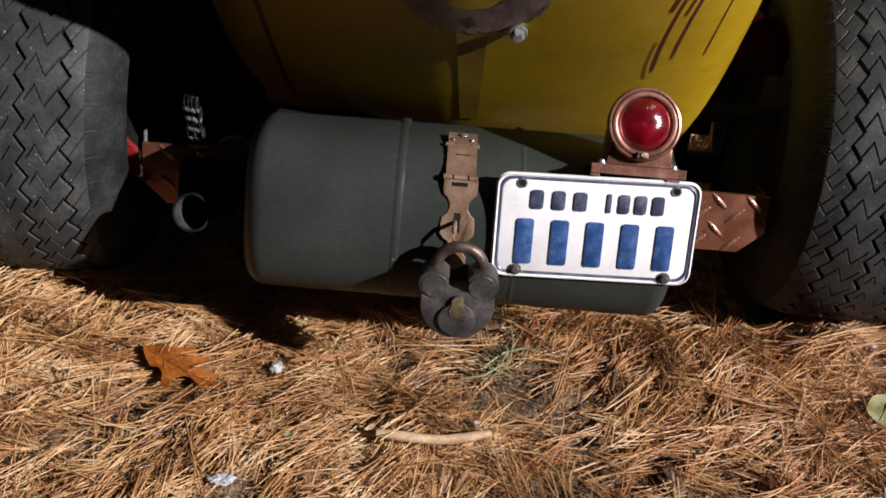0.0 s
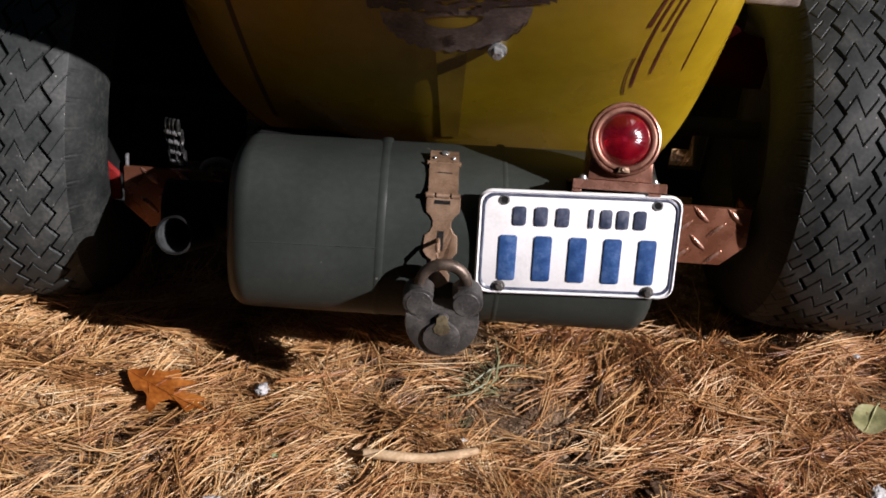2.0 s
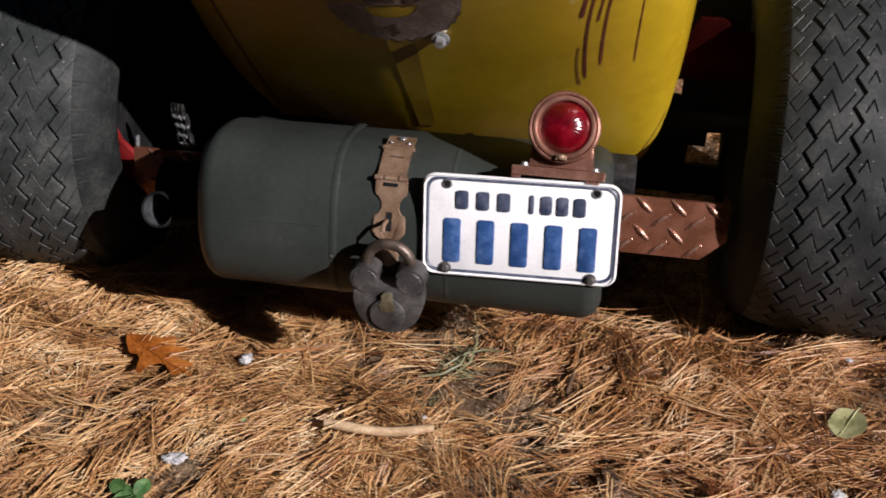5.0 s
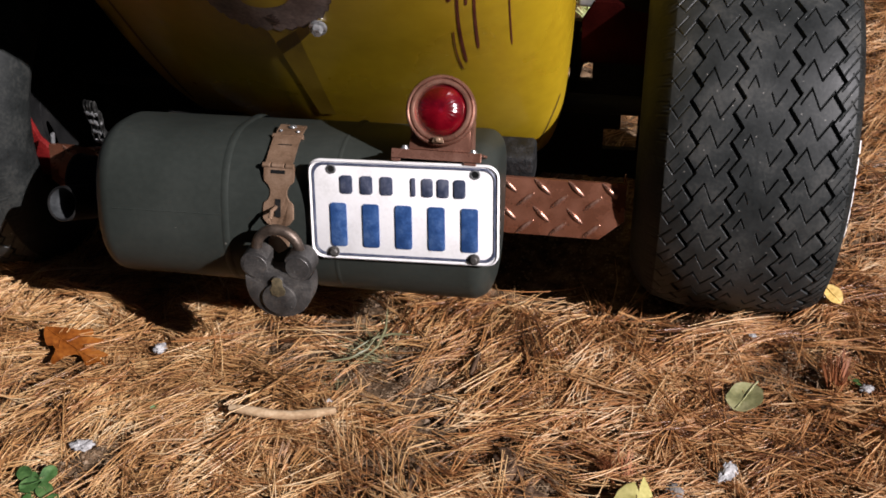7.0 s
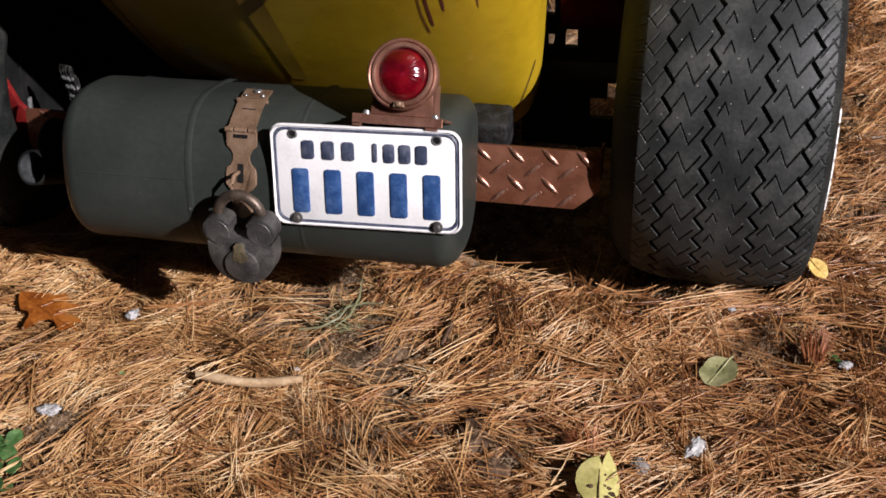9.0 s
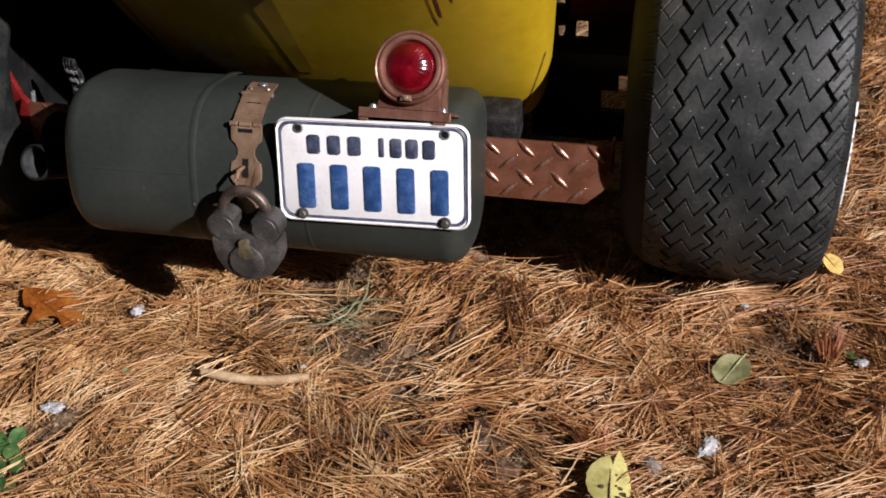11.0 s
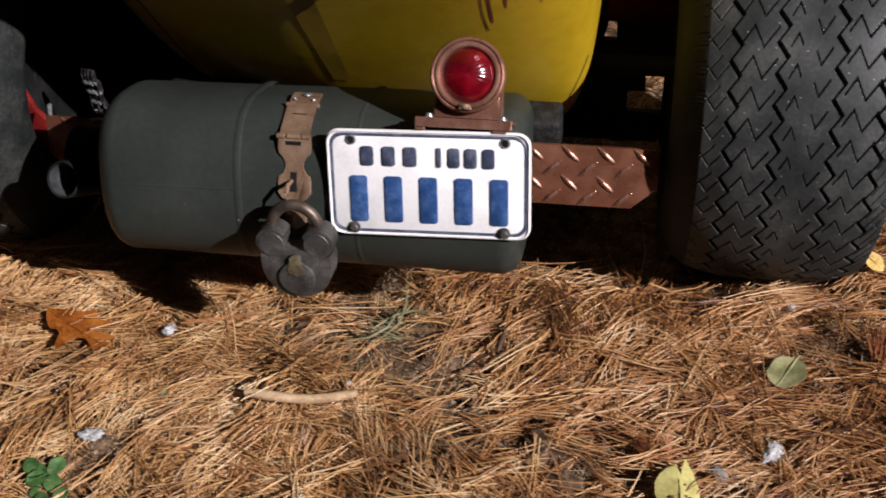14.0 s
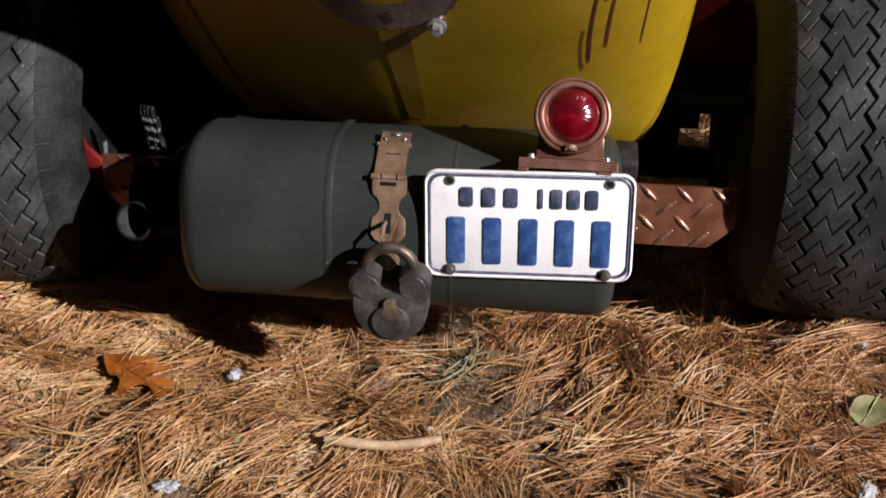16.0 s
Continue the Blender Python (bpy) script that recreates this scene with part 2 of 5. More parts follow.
def lathe(bm, profile, axis_place, axis="y", steps=40, caps=True):
    """A body turned round an axis through axis_place; profile: (along, radius)."""
    rings = []
    for along, r in profile:
        ring = []
        for i in range(steps):
            a = math.tau * i / steps
            c, s = r * math.cos(a), r * math.sin(a)
            p = {"y": (c, along, s), "z": (c, s, along), "x": (along, c, s)}[axis]
            ring.append(bm.verts.new(Vector(p) + Vector(axis_place)))
        rings.append(ring)
    for a, b in zip(rings, rings[1:]):
        for i in range(steps):
            bm.faces.new((a[i], a[(i + 1) % steps], b[(i + 1) % steps], b[i]))
    for ring, (_, r) in ((rings[0], profile[0]), (rings[-1], profile[-1])):
        if caps and r > 1e-5:
            bm.faces.new(ring)
    bmesh.ops.remove_doubles(bm, verts=bm.verts, dist=1e-6)
    return bm


def tube(bm, points, radius, sides=10, ends=True):
    """A round bar along points; radius: a number or one for each point."""
    pts = [Vector(p) for p in points]
    radii = [radius] * len(pts) if isinstance(radius, (int, float)) else radius
    rings = []
    up = Vector((0.13, 0.31, 0.94))
    for i, p in enumerate(pts):
        d = (pts[min(i + 1, len(pts) - 1)] - pts[max(i - 1, 0)]).normalized()
        a = d.cross(up).normalized()
        b = d.cross(a)
        rings.append([bm.verts.new(p + radii[i] * (math.cos(math.tau * k / sides) * a + math.sin(math.tau * k / sides) * b)) for k in range(sides)])
    for a, b in zip(rings, rings[1:]):
        for k in range(sides):
            bm.faces.new((a[k], a[(k + 1) % sides], b[(k + 1) % sides], b[k]))
    if ends:
        bm.faces.new(rings[0]), bm.faces.new(rings[-1])
    return bm


def rounded_rect(x0, x1, z0, z1, r, n=6):
    out = []
    for cx, cz, a0 in ((x1 - r, z1 - r, 0), (x0 + r, z1 - r, 90), (x0 + r, z0 + r, 180), (x1 - r, z0 + r, 270)):
        for i in range(n + 1):
            a = radians(a0 + 90 * i / n)
            out.append((cx + r * math.cos(a), cz + r * math.sin(a)))
    return out


def at(bm, m):
    bm.transform(m)
    return bm


def bolt_head(bm, place, r=0.005, h=0.004, hexed=True, axis="y"):
    """A bolt head with a washer whose face looks along minus the axis."""
    n = 6 if hexed else 14
    lathe(bm, [(0, r * 1.5), (-h * 0.3, r * 1.5), (-h * 0.35, r * 1.4)], place, axis, 20)
    lathe(bm, [(-h * 0.3, r), (-h * 0.95, r), (-h * 1.1, r * 0.8)], place, axis, n)
    return bm


# ---- ground ----
WHEEL_Y, WHEEL_Z, TYRE_R = 1.268, 0.148, 0.226
WHEEL_RIGHT, WHEEL_LEFT, TYRE_HALF = 0.460, -0.497, 0.107
WHEELS = ((WHEEL_RIGHT, WHEEL_Y), (WHEEL_LEFT, 1.236))


BARE = ((0.06, 0.965, 0.07), (0.045, 0.9, 0.036), (0.13, 0.9, 0.06), (0.135, 0.8, 0.05), (0.26, 0.825, 0.045), (0.05, 0.79, 0.04), (-0.33, 0.98, 0.035), (0.53, 1.01, 0.04), (0.4, 0.8, 0.035), (-0.33, 0.845, 0.045), (-0.2, 0.785, 0.04), (-0.25, 0.75, 0.035), (0.245, 0.83, 0.03))


def bare(x, y):
    """How far the soil shows through: 1 on the thin patches, 0 in deep needles."""
    return min(1.0, sum(math.exp(-((x - a) ** 2 + (y - b) ** 2) / (r * r)) for a, b, r in BARE)) * (0.75 + 0.6 * noise.noise((x * 14, y * 14, 5.0)))


def ease(k):
    k = np.clip(k, 0.0, 1.0)
    return k * k * (3 - 2 * k)


def dip(x, y):
    """The ground sinks a little under the tail, more in the rut inside the right tyre, and rises again further on."""
    rut = ease((y - 1.052 - 0.13 * np.clip(0.36 - x, 0, 0.2)) / 0.035) * ease((x - 0.1) / 0.07) * ease((0.46 - x) / 0.06)
    return -0.014 * (ease((y - 1.03) / 0.075) - ease((y - 1.65) / 0.2)) - (0.026 + 0.038 * ease((y - 1.3) / 0.15)) * rut * ease((1.85 - y) / 0.2)


def ground_z(x, y):
    z = float(dip(x, y)) + 0.006 * noise.noise((x * 7, y * 7, 3.1)) + 0.004 * noise.noise((x * 23, y * 23, 1.7)) - 0.019
    if y < 1.3:
        z += 0.0125 * max(0.0, bare(x, y)) + 0.0032 * noise.noise((x * 95, y * 95, 0.7)) + 0.0016 * noise.noise((x * 210, y * 210, 2.7))
    for wx, wy in WHEELS:
        if abs(x - wx) < TYRE_HALF + 0.012 and abs(y - wy) < TYRE_R:
            z = min(z, WHEEL_Z - math.sqrt(TYRE_R ** 2 - (y - wy) ** 2) - 0.003)
    return z


def spaced(lo, hi, step, far):
    near = [lo + step * i for i in range(int((hi - lo) / step) + 1)]
    d, before, after = step, [], []
    a, b = near[0], near[-1]
    while a > -far:
        d *= 1.5
        a, b = a - d, b + d
        before.insert(0, a), after.append(b)
    return before + near + after


gx, gy = spaced(-0.7, 1.0, 0.006, 400), spaced(0.5, 1.5, 0.006, 400)
verts = [(x, y, ground_z(x, y) if -2 < x < 3 and -1 < y < 4 else 0.0) for y in gy for x in gx]
w = len(gx)
faces = [(j * w + i, j * w + i + 1, (j + 1) * w + i + 1, (j + 1) * w + i) for j in range(len(gy) - 1) for i in range(w - 1)]
me = bpy.data.meshes.new("ground")
me.from_pydata(verts, [], faces)
me.materials.append(SOIL)
me.polygons.foreach_set("use_smooth", [True] * len(me.polygons))
tagged(new("ground", me), "dark crumbly forest soil under fallen pine needles", "ground", kind="structure")

# an unseen dark panel added behind the camera to cut bounce and reflections
bm = bmesh.new()
box(bm, -7.0, 7.0, -1.25, -1.05, -0.02, 2.55)
tagged(new("unseen_blocker", finish(bm, "unseen_blocker", material("dark_blocker", [(0.02, 0.022, 0.015), (0.035, 0.036, 0.026), (0.06, 0.058, 0.043)], rough=0.9, scale=3, fine=40, bump=0.4, depth=0.01))), "plain dark unseen panel added to block sky and bounce light", "wall", kind="structure")

# ---- the car ----
CAR = root("custom_buggy", (0, 1.3, 0), "small custom buggy with yellow body, grey tank and copper bumper", "car")
BODY_X = -0.015


def table(rows, z):
    """A smooth curve through rows of height and value."""
    for (z0, a), (z1, b) in zip(rows, rows[1:]):
        if z <= z1:
            i = rows.index((z0, a))
            h = z1 - z0
            k = max(0.0, (z - z0) / h)
            before, after = rows[max(0, i - 1)], rows[min(len(rows) - 1, i + 2)]
            m0 = (b - before[1]) / (z1 - before[0])
            m1 = (after[1] - a) / (after[0] - z0)
            return (2 * k ** 3 - 3 * k * k + 1) * a + (k ** 3 - 2 * k * k + k) * h * m0 + (3 * k * k - 2 * k ** 3) * b + (k ** 3 - k * k) * h * m1
    return rows[-1][1]


HALF_WIDTH = [(0.09, 0.18), (0.096, 0.21), (0.107, 0.227), (0.135, 0.244), (0.2, 0.26), (0.31, 0.272), (0.43, 0.277), (0.49, 0.275), (0.55, 0.272), (0.62, 0.25), (0.7, 0.2), (0.8, 0.12)]
TAIL_Y = [(0.09, 1.222), (0.14, 1.1785), (0.2, 1.1365), (0.27, 1.0955), (0.34, 1.0575), (0.42, 1.0135), (0.49, 0.9755), (0.52, 0.957), (0.55, 0.938), (0.6, 0.912), (0.66, 0.905), (0.72, 0.95), (0.8, 1.1)]
# how far the tail's right corner falls back, rounder towards the top
CORNER = [(0.09, 0.05), (0.2, 0.075), (0.3, 0.11), (0.4, 0.156), (0.49, 0.192), (0.8, 0.192)]


def body_y(x, z, out=0.0):
    """Where the yellow tail's skin lies at x and z."""
    if x < BODY_X:
        r = min(0.999, (BODY_X - x) / (table(HALF_WIDTH, z) * 1.075))
        fall = 0.062 * (1 - (1 - r ** 3) ** (1 / 3)) + 0.09 * r * r
    else:
        r = min(0.999, (x - BODY_X) / table(HALF_WIDTH, z))
        fall = table(CORNER, z) * (1 - (1 - r ** 4) ** 0.25) + 0.01 * r * r
    return table(TAIL_Y, z) + fall - 0.004 - out


def body_mesh():
    bm = bmesh.new()
    levels = [0.09 + 0.003 * k for k in range(12)] + [0.126 + 0.0085 * k for k in range(48)] + [0.54 + 0.02 * k for k in range(13)] + [0.8]
    rows = []
    for z in levels:
        a = table(HALF_WIDTH, z)
        ring = []
        for i in range(121):
            s = math.sin(math.pi * (i / 120 - 0.5))
            x = BODY_X + a * s * 0.9995 * (1.075 if s < 0 else 1.0)
            ring.append(bm.verts.new((x, body_y(x, z), z)))
        for y, k in ((1.42, 0.87), (2.0, 0.84), (2.3, 0.8)):
            ring.append(bm.verts.new((BODY_X + a * k, y, z)))
            ring.insert(0, bm.verts.new((BODY_X - a * k * 1.05, y, z)))
        rows.append(ring)
    for a, b in zip(rows, rows[1:]):
        for i in range(len(a)):
            bm.faces.new((a[i], a[(i + 1) % len(a)], b[(i + 1) % len(a)], b[i]))
    bm.faces.new(rows[0]), bm.faces.new(rows[-1])
    return bm


body = part("body", body_mesh(), YELLOW, CAR, "mustard yellow painted tail with worn artwork", angle=60)


def on_body(points, widths, out=0.0005):
    """A painted ribbon that follows the tail; points in x and z."""
    bm = bmesh.new()
    n = len(points)
    left, right = [], []
    for i, (x, z) in enumerate(points):
        dx = points[min(i + 1, n - 1)][0] - points[max(i - 1, 0)][0]
        dz = points[min(i + 1, n - 1)][1] - points[max(i - 1, 0)][1]
        d = math.hypot(dx, dz)
        w = widths[i] / 2
        px, pz = -dz / d * w, dx / d * w
        for row, s in ((left, 1), (right, -1)):
            row.append(bm.verts.new((x + s * px, body_y(x + s * px, z + s * pz, out), z + s * pz)))
    for i in range(n - 1):
        bm.faces.new((left[i], left[i + 1], right[i + 1], right[i]))
    return bm


def line(a, b, n=14, bow=0.0, wob=0.0):
    out = []
    for i in range(n + 1):
        k = i / n
        nx, nz = -(b[1] - a[1]), b[0] - a[0]
        o = bow * math.sin(math.pi * k) + wob * math.sin(9 * k + 40 * a[0])
        out.append((a[0] + (b[0] - a[0]) * k + nx * o, a[1] + (b[1] - a[1]) * k + nz * o))
    return out


# paint runs: width, then top, middle and end
for wide, *course in ((0.0042, (0.161, 0.495), (0.1565, 0.465), (0.152, 0.437)), (0.0032, (0.169, 0.495), (0.1585, 0.422), (0.1585, 0.341)), (0.0024, (0.1755, 0.495), (0.171, 0.46), (0.167, 0.431)),
                      (0.0031, (0.184, 0.495), (0.1755, 0.44), (0.1723, 0.3637)), (0.0017, (0.2095, 0.49), (0.2065, 0.435), (0.2045, 0.364)), (0.0019, (0.151, 0.392), (0.15, 0.36), (0.1535, 0.329))):
    pts = []
    for i in range(25):
        k = i / 24
        pts.append(tuple((1 - k) ** 2 * p + 2 * k * (1 - k) * (2 * q - (p + r) / 2) + k * k * r for p, q, r in zip(*course)))
    part("paint_run", on_body(pts, [wide * (0.72 + 0.28 * (i / 24) ** 3) if i < 23 else wide * (0.85 if i == 23 else 0.35) for i in range(25)]), DRIP_PAINT, body, "dark red-brown run of paint")
for share, gain, low, climb, wide in ((0.9, 0.0035, 0.112, 0.006, 0.0014), (-0.75, -0.004, 0.19, 0.013, 0.007)):
    pts = [(BODY_X + (share + gain * i) * table(HALF_WIDTH, low + climb * i), low + climb * i) for i in range(24)]
    part("pinstripe", on_body(pts, [wide] * len(pts)), LINE_PAINT, body)

# the gear artwork: a toothed lower ring and two ragged bands; below it a darker tapered strip
def gear_low(x):
    """The lower rim of the cogwheel between its teeth."""
    k = min(0.999, abs(x + 0.0225) / 0.0665)
    return 0.4505 - 0.059 * math.sqrt(1 - k * k) + 0.13 * (x + 0.0225)


def gear_art():
    """The lower half of a cogwheel: scalloped teeth along its rim, a bowl-shaped gap inside."""
    bm = bmesh.new()
    n, teeth = 240, 15
    columns = []
    for i in range(n + 1):
        x = -0.0889 + 0.1328 * i / n
        a = math.acos(max(-1, min(1, (x + 0.0225) / 0.0665)))
        tooth = (a * teeth / math.pi) % 1.0
        low = gear_low(x) - 0.0055 * (1 - abs(2 * tooth - 1)) ** 0.7
        high = max(0.4495 + 0.2 * (x + 0.0205), low + 0.003)
        e = (x + 0.0235) / 0.0265
        mid = max(0.4395 + 0.2 * (x + 0.0205), low + 0.0004)
        if abs(e) < 1:
            h = math.sqrt(1 - e * e)
            columns.append((x, (low, mid - 0.0155 * h, mid + 0.003 * h, high)))
        else:
            columns.append((x, (low, mid, mid, high)))
    rows = [[bm.verts.new((x, body_y(x, z, 0.0005), z)) for z in zs] for x, zs in columns]
    for p, q in zip(rows, rows[1:]):
        for k in (0, 2):
            bm.faces.new((p[k], q[k], q[k + 1], p[k + 1]))
    bmesh.ops.remove_doubles(bm, verts=bm.verts, dist=2e-5)
    return bm


part("gear_artwork", gear_art(), GEAR_PAINT, body, "purple-brown painted cogwheel")
DARK_ART = material("dark_artwork", [(0.04, 0.02, 0.017), (0.08, 0.045, 0.037), (0.14, 0.088, 0.075)], rough=0.45, scale=60, bump=0)
for (a, b, wd) in (((-0.101, 0.4435), (-0.02, 0.4515), 0.0125), ((-0.05, 0.4475), (0.057, 0.4705), 0.0085), ((-0.098, 0.4505), (0.062, 0.4785), 0.0125), ((-0.008, 0.447), (0.012, 0.462), 0.011), ((0.004, 0.473), (0.008, 0.495), 0.0035), ((0.026, 0.478), (0.034, 0.495), 0.003), ((-0.0265, 0.4125), (-0.0215, 0.3985), 0.0085)):
    pts = line(a, b, 24, 0.02, 0.012)
    part("painted_band", on_body(pts, [wd * (0.75 + 0.35 * math.sin(i * 1.1) + 0.2 * math.sin(i * 2.7)) for i in range(25)], 0.0008), DARK_ART, body)
def tooth_edge(x):
    a = math.acos(max(-1, min(1, (x + 0.0225) / 0.0665)))
    return gear_low(x) - 0.0055 * (1 - abs(2 * ((a * 15 / math.pi) % 1.0) - 1)) ** 0.7


for i in range(4):
    xs = [-0.016 + 0.0145 * i + 0.0145 * k / 14 for k in range(15)]
    part("tooth_line", on_body([(x, tooth_edge(x)) for x in xs], [0.0012] * 15, 0.0009), DARK_ART, body)
part("tapered_strip", on_body(line((-0.0218, 0.39), (-0.0122, 0.232), 14), [0.0295 - 0.0008 * i for i in range(15)], 0.0004), material("strip_ochre", [(0.2, 0.122, 0.01), (0.255, 0.16, 0.012), (0.3, 0.195, 0.015)], rough=0.36, scale=20, bump=0), body)

bm = bmesh.new()
bolt_head(bm, (0, 0, 0), 0.006, 0.0085)
part("body_bolt", at(bm, Matrix.Translation((0.0197, body_y(0.0197, 0.3985) - 0.003, 0.3985)) @ Matrix.Rotation(radians(12), 4, "X")), STEEL, body, "zinc hexagon bolt with washer")

# the grey tank: a rounded square section, with rounded ends
TANK_U, TANK_V, TANK_A, TANK_B = 0.070, 0.0165, 0.078, 0.0845


def tank_ring(bm, x, inset, n=56, power=2.7):
    ring = []
    for i in range(n):
        a = math.tau * i / n
        c, s = math.cos(a), math.sin(a)
        p = 2.4 if c < 0 and s < 0 else power
        if c > 0 and s > 0:
            # the back shoulder grows squarer towards the right
            p += 2.2 * float(ease((x + 0.21) / 0.2))
        ring.append(bm.verts.new((x, TANK_U + (TANK_A - inset) * math.copysign(abs(c) ** (2 / p), c), TANK_V + (TANK_B + (0.002 if s < 0 else 0.0) - inset) * math.copysign(abs(s) ** (2 / p), s))))
    return ring


def tank_mesh():
    bm = bmesh.new()
    x0, x1, r = -0.2255, 0.197, 0.021
    steps = [(x0 + r * (1 - math.cos(radians(a))), r * (1 - math.sin(radians(a)))) for a in range(0, 91, 10)]
    steps += [(x1 - (p - x0), i) for p, i in reversed(steps)]
    rings = [tank_ring(bm, x, i) for x, i in steps]
    for a, b in zip(rings, rings[1:]):
        for i in range(len(a)):
            bm.faces.new((a[i], a[(i + 1) % len(a)], b[(i + 1) % len(a)], b[i]))
    bm.faces.new(rings[0]), bm.faces.new(rings[-1])
    return at(bm, TAIL)


tank = part("storage_tank", tank_mesh(), GREY_TANK, CAR, "matt dark grey moulded plastic tank", angle=70)
for x, wide, tall in ((-0.077, 0.006, 0.0007), (0.04, 0.004, 0.0003)):
    bm = bmesh.new()
    rings = [tank_ring(bm, x + dx, i) for dx, i in ((-wide, 0.0008), (-wide * 0.5, -tall * 0.7), (0, -tall), (wide * 0.5, -tall * 0.7), (wide, 0.0008))]
    for a, b in zip(rings, rings[1:]):
        for i in range(len(a)):
            bm.faces.new((a[i], a[(i + 1) % len(a)], b[(i + 1) % len(a)], b[i]))
    part("moulded_rib", at(bm, TAIL), GREY_TANK, tank, angle=70)
bm = bmesh.new()
tube(bm, [(-0.2 + 0.012 * i, -0.0079, 0.021 + 0.0002 * i) for i in range(11)], 0.0006, 6)
part("mould_line", at(bm, TAIL), GREY_TANK, tank)

# copper bumper of raised-pattern plate, with cut lower corners and turned-back ends
BAR_U, BAR_LOW, BAR_TOP = 0.163, -0.034, 0.033
bm = bmesh.new()
prism(bm, [(-0.362, BAR_TOP), (-0.362, -0.01), (-0.335, BAR_LOW), (0.301, BAR_LOW), (0.328, -0.01), (0.328, BAR_TOP)], BAR_U, BAR_U + 0.006, 0.0012)
bumper = part("bumper", at(bm, TAIL), COPPER, CAR, "copper-painted chequer plate bumper")
for x, rise in ((-0.362, 0.012), (0.324, -0.002)):
    bm = bmesh.new()
    box(bm, x, x + 0.003, BAR_U + 0.0065, BAR_U + (0.013 if x < 0 else 0.05), -0.006, BAR_TOP + rise, 0.001)
    part("turned_end", at(bm, TAIL), STEEL if x < 0 else COPPER, bumper)


def lozenge():
    """A raised lug of chequer plate: a long lens shape, domed to a low ridge."""
    bm = bmesh.new()
    n, rings = 24, []
    for grow, high in ((1.0, 0.0), (0.9, -0.0009), (0.7, -0.0017), (0.4, -0.0022), (0.15, -0.0024)):
        ring = []
        for i in range(n):
            a = math.tau * i / n
            ring.append(bm.verts.new((0.0134 * (0.55 + 0.45 * grow) * math.copysign(abs(math.cos(a)) ** 1.25, math.cos(a)), high * (1 - 0.45 * math.cos(a) ** 2), 0.0029 * grow * math.sin(a))))
        rings.append(ring)
    for p, q in zip(rings, rings[1:]):
        for i in range(n):
            bm.faces.new((p[i], p[(i + 1) % n], q[(i + 1) % n], q[i]))
    bm.faces.new(rings[-1])
    return finish(bm, "raised_lug", LUG, angle=70)


lug = lozenge()
PITCH_X, PITCH_V = 0.0379, 0.0325
for row in range(4):
    for col in range(-15, 5):
        x = (0.1967 if row % 2 == 0 else 0.2156) + PITCH_X * col
        v = 0.024 - 0.5 * PITCH_V * row
        if not (-0.35 < x < 0.318) or (x > 0.309 and v < -0.004) or (x < -0.338 and v < 0.0):
            continue
        ob = new("raised_lug", lug)
        ob.parent = bumper
        ob.matrix_local = TAIL @ Matrix.Translation((x, BAR_U, v)) @ Matrix.Rotation(radians(43 if row % 2 == 0 else -41), 4, "Y")

# hasp over the tank, screwed on at the top and hinged twice
def strip(bm, path, x0, x1, thick, halves=None):
    """A bent strip of sheet; path: (u, v) down its length; halves: half widths along it."""
    n = len(path)
    mid = (x0 + x1) / 2
    rows = []
    for i, (u, v) in enumerate(path):
        du = path[min(i + 1, n - 1)][0] - path[max(i - 1, 0)][0]
        dv = path[min(i + 1, n - 1)][1] - path[max(i - 1, 0)][1]
        d = math.hypot(du, dv)
        nu, nv = dv / d * thick, -du / d * thick
        h = halves[i] if halves else (x1 - x0) / 2
        rows.append([bm.verts.new(p) for p in ((mid - h, u, v), (mid + h, u, v), (mid + h, u + nu, v + nv), (mid - h, u + nu, v + nv))])
    for a, b in zip(rows, rows[1:]):
        for k in range(4):
            bm.faces.new((a[k], a[(k + 1) % 4], b[(k + 1) % 4], b[k]))
    bm.faces.new(rows[0]), bm.faces.new(rows[-1])
    return bm


bm = bmesh.new()
strip(bm, [(0.054, 0.1042), (0.048, 0.103), (0.041, 0.1012), (0.035, 0.0988)], -0.0335, -0.0055, 0.0022)
hasp = part("hasp", at(bm, TAIL), BRONZE, CAR, "bronze-painted steel hinged hasp", smooth=False)
bm = bmesh.new()
strip(bm, [(0.034, 0.0992), (0.024, 0.094), (0.014, 0.0875), (0.005, 0.0808), (0.0005, 0.0785)], -0.034, -0.0055, 0.0022)
part("upper_leaf", at(bm, TAIL), BRONZE, hasp, smooth=False)
for v, u in ((0.099, 0.0335), (0.078, -0.0015)):
    for a, b in ((-0.0365, -0.028), (-0.0265, -0.0135), (-0.012, -0.0035)):
        bm = bmesh.new()
        lathe(bm, [(a, 0.0022), (a + 0.0004, 0.0027), (b - 0.0004, 0.0027), (b, 0.0022)], (0, u, v), "x", 12)
        part("knuckle", at(bm, TAIL), BRONZE, hasp)


def lean(bm):
    """The lower leaf follows the tank's rounded shoulder at its top."""
    for v in bm.verts:
        v.co.y += 0.155 * max(0.0, v.co.z - 0.022)
    return bm


def lower_leaf():
    left = [(-0.0352, 0.0765), (-0.0352, 0.066), (-0.0345, 0.062), (-0.0305, 0.0585), (-0.028, 0.0535), (-0.028, 0.048), (-0.0305, 0.043), (-0.0345, 0.040), (-0.0352, 0.034), (-0.0352, 0.024), (-0.031, 0.0185), (-0.027, 0.0165), (-0.026, 0.006), (-0.03, 0.001), (-0.03, -0.006), (-0.025, -0.01), (-0.019, -0.013)]
    outline = left + [(-0.038 - x, z) for x, z in reversed(left)]
    bm = bmesh.new()
    prism(bm, outline, -0.0112, -0.009, 0.0005)
    return at(lean(bm), TAIL)


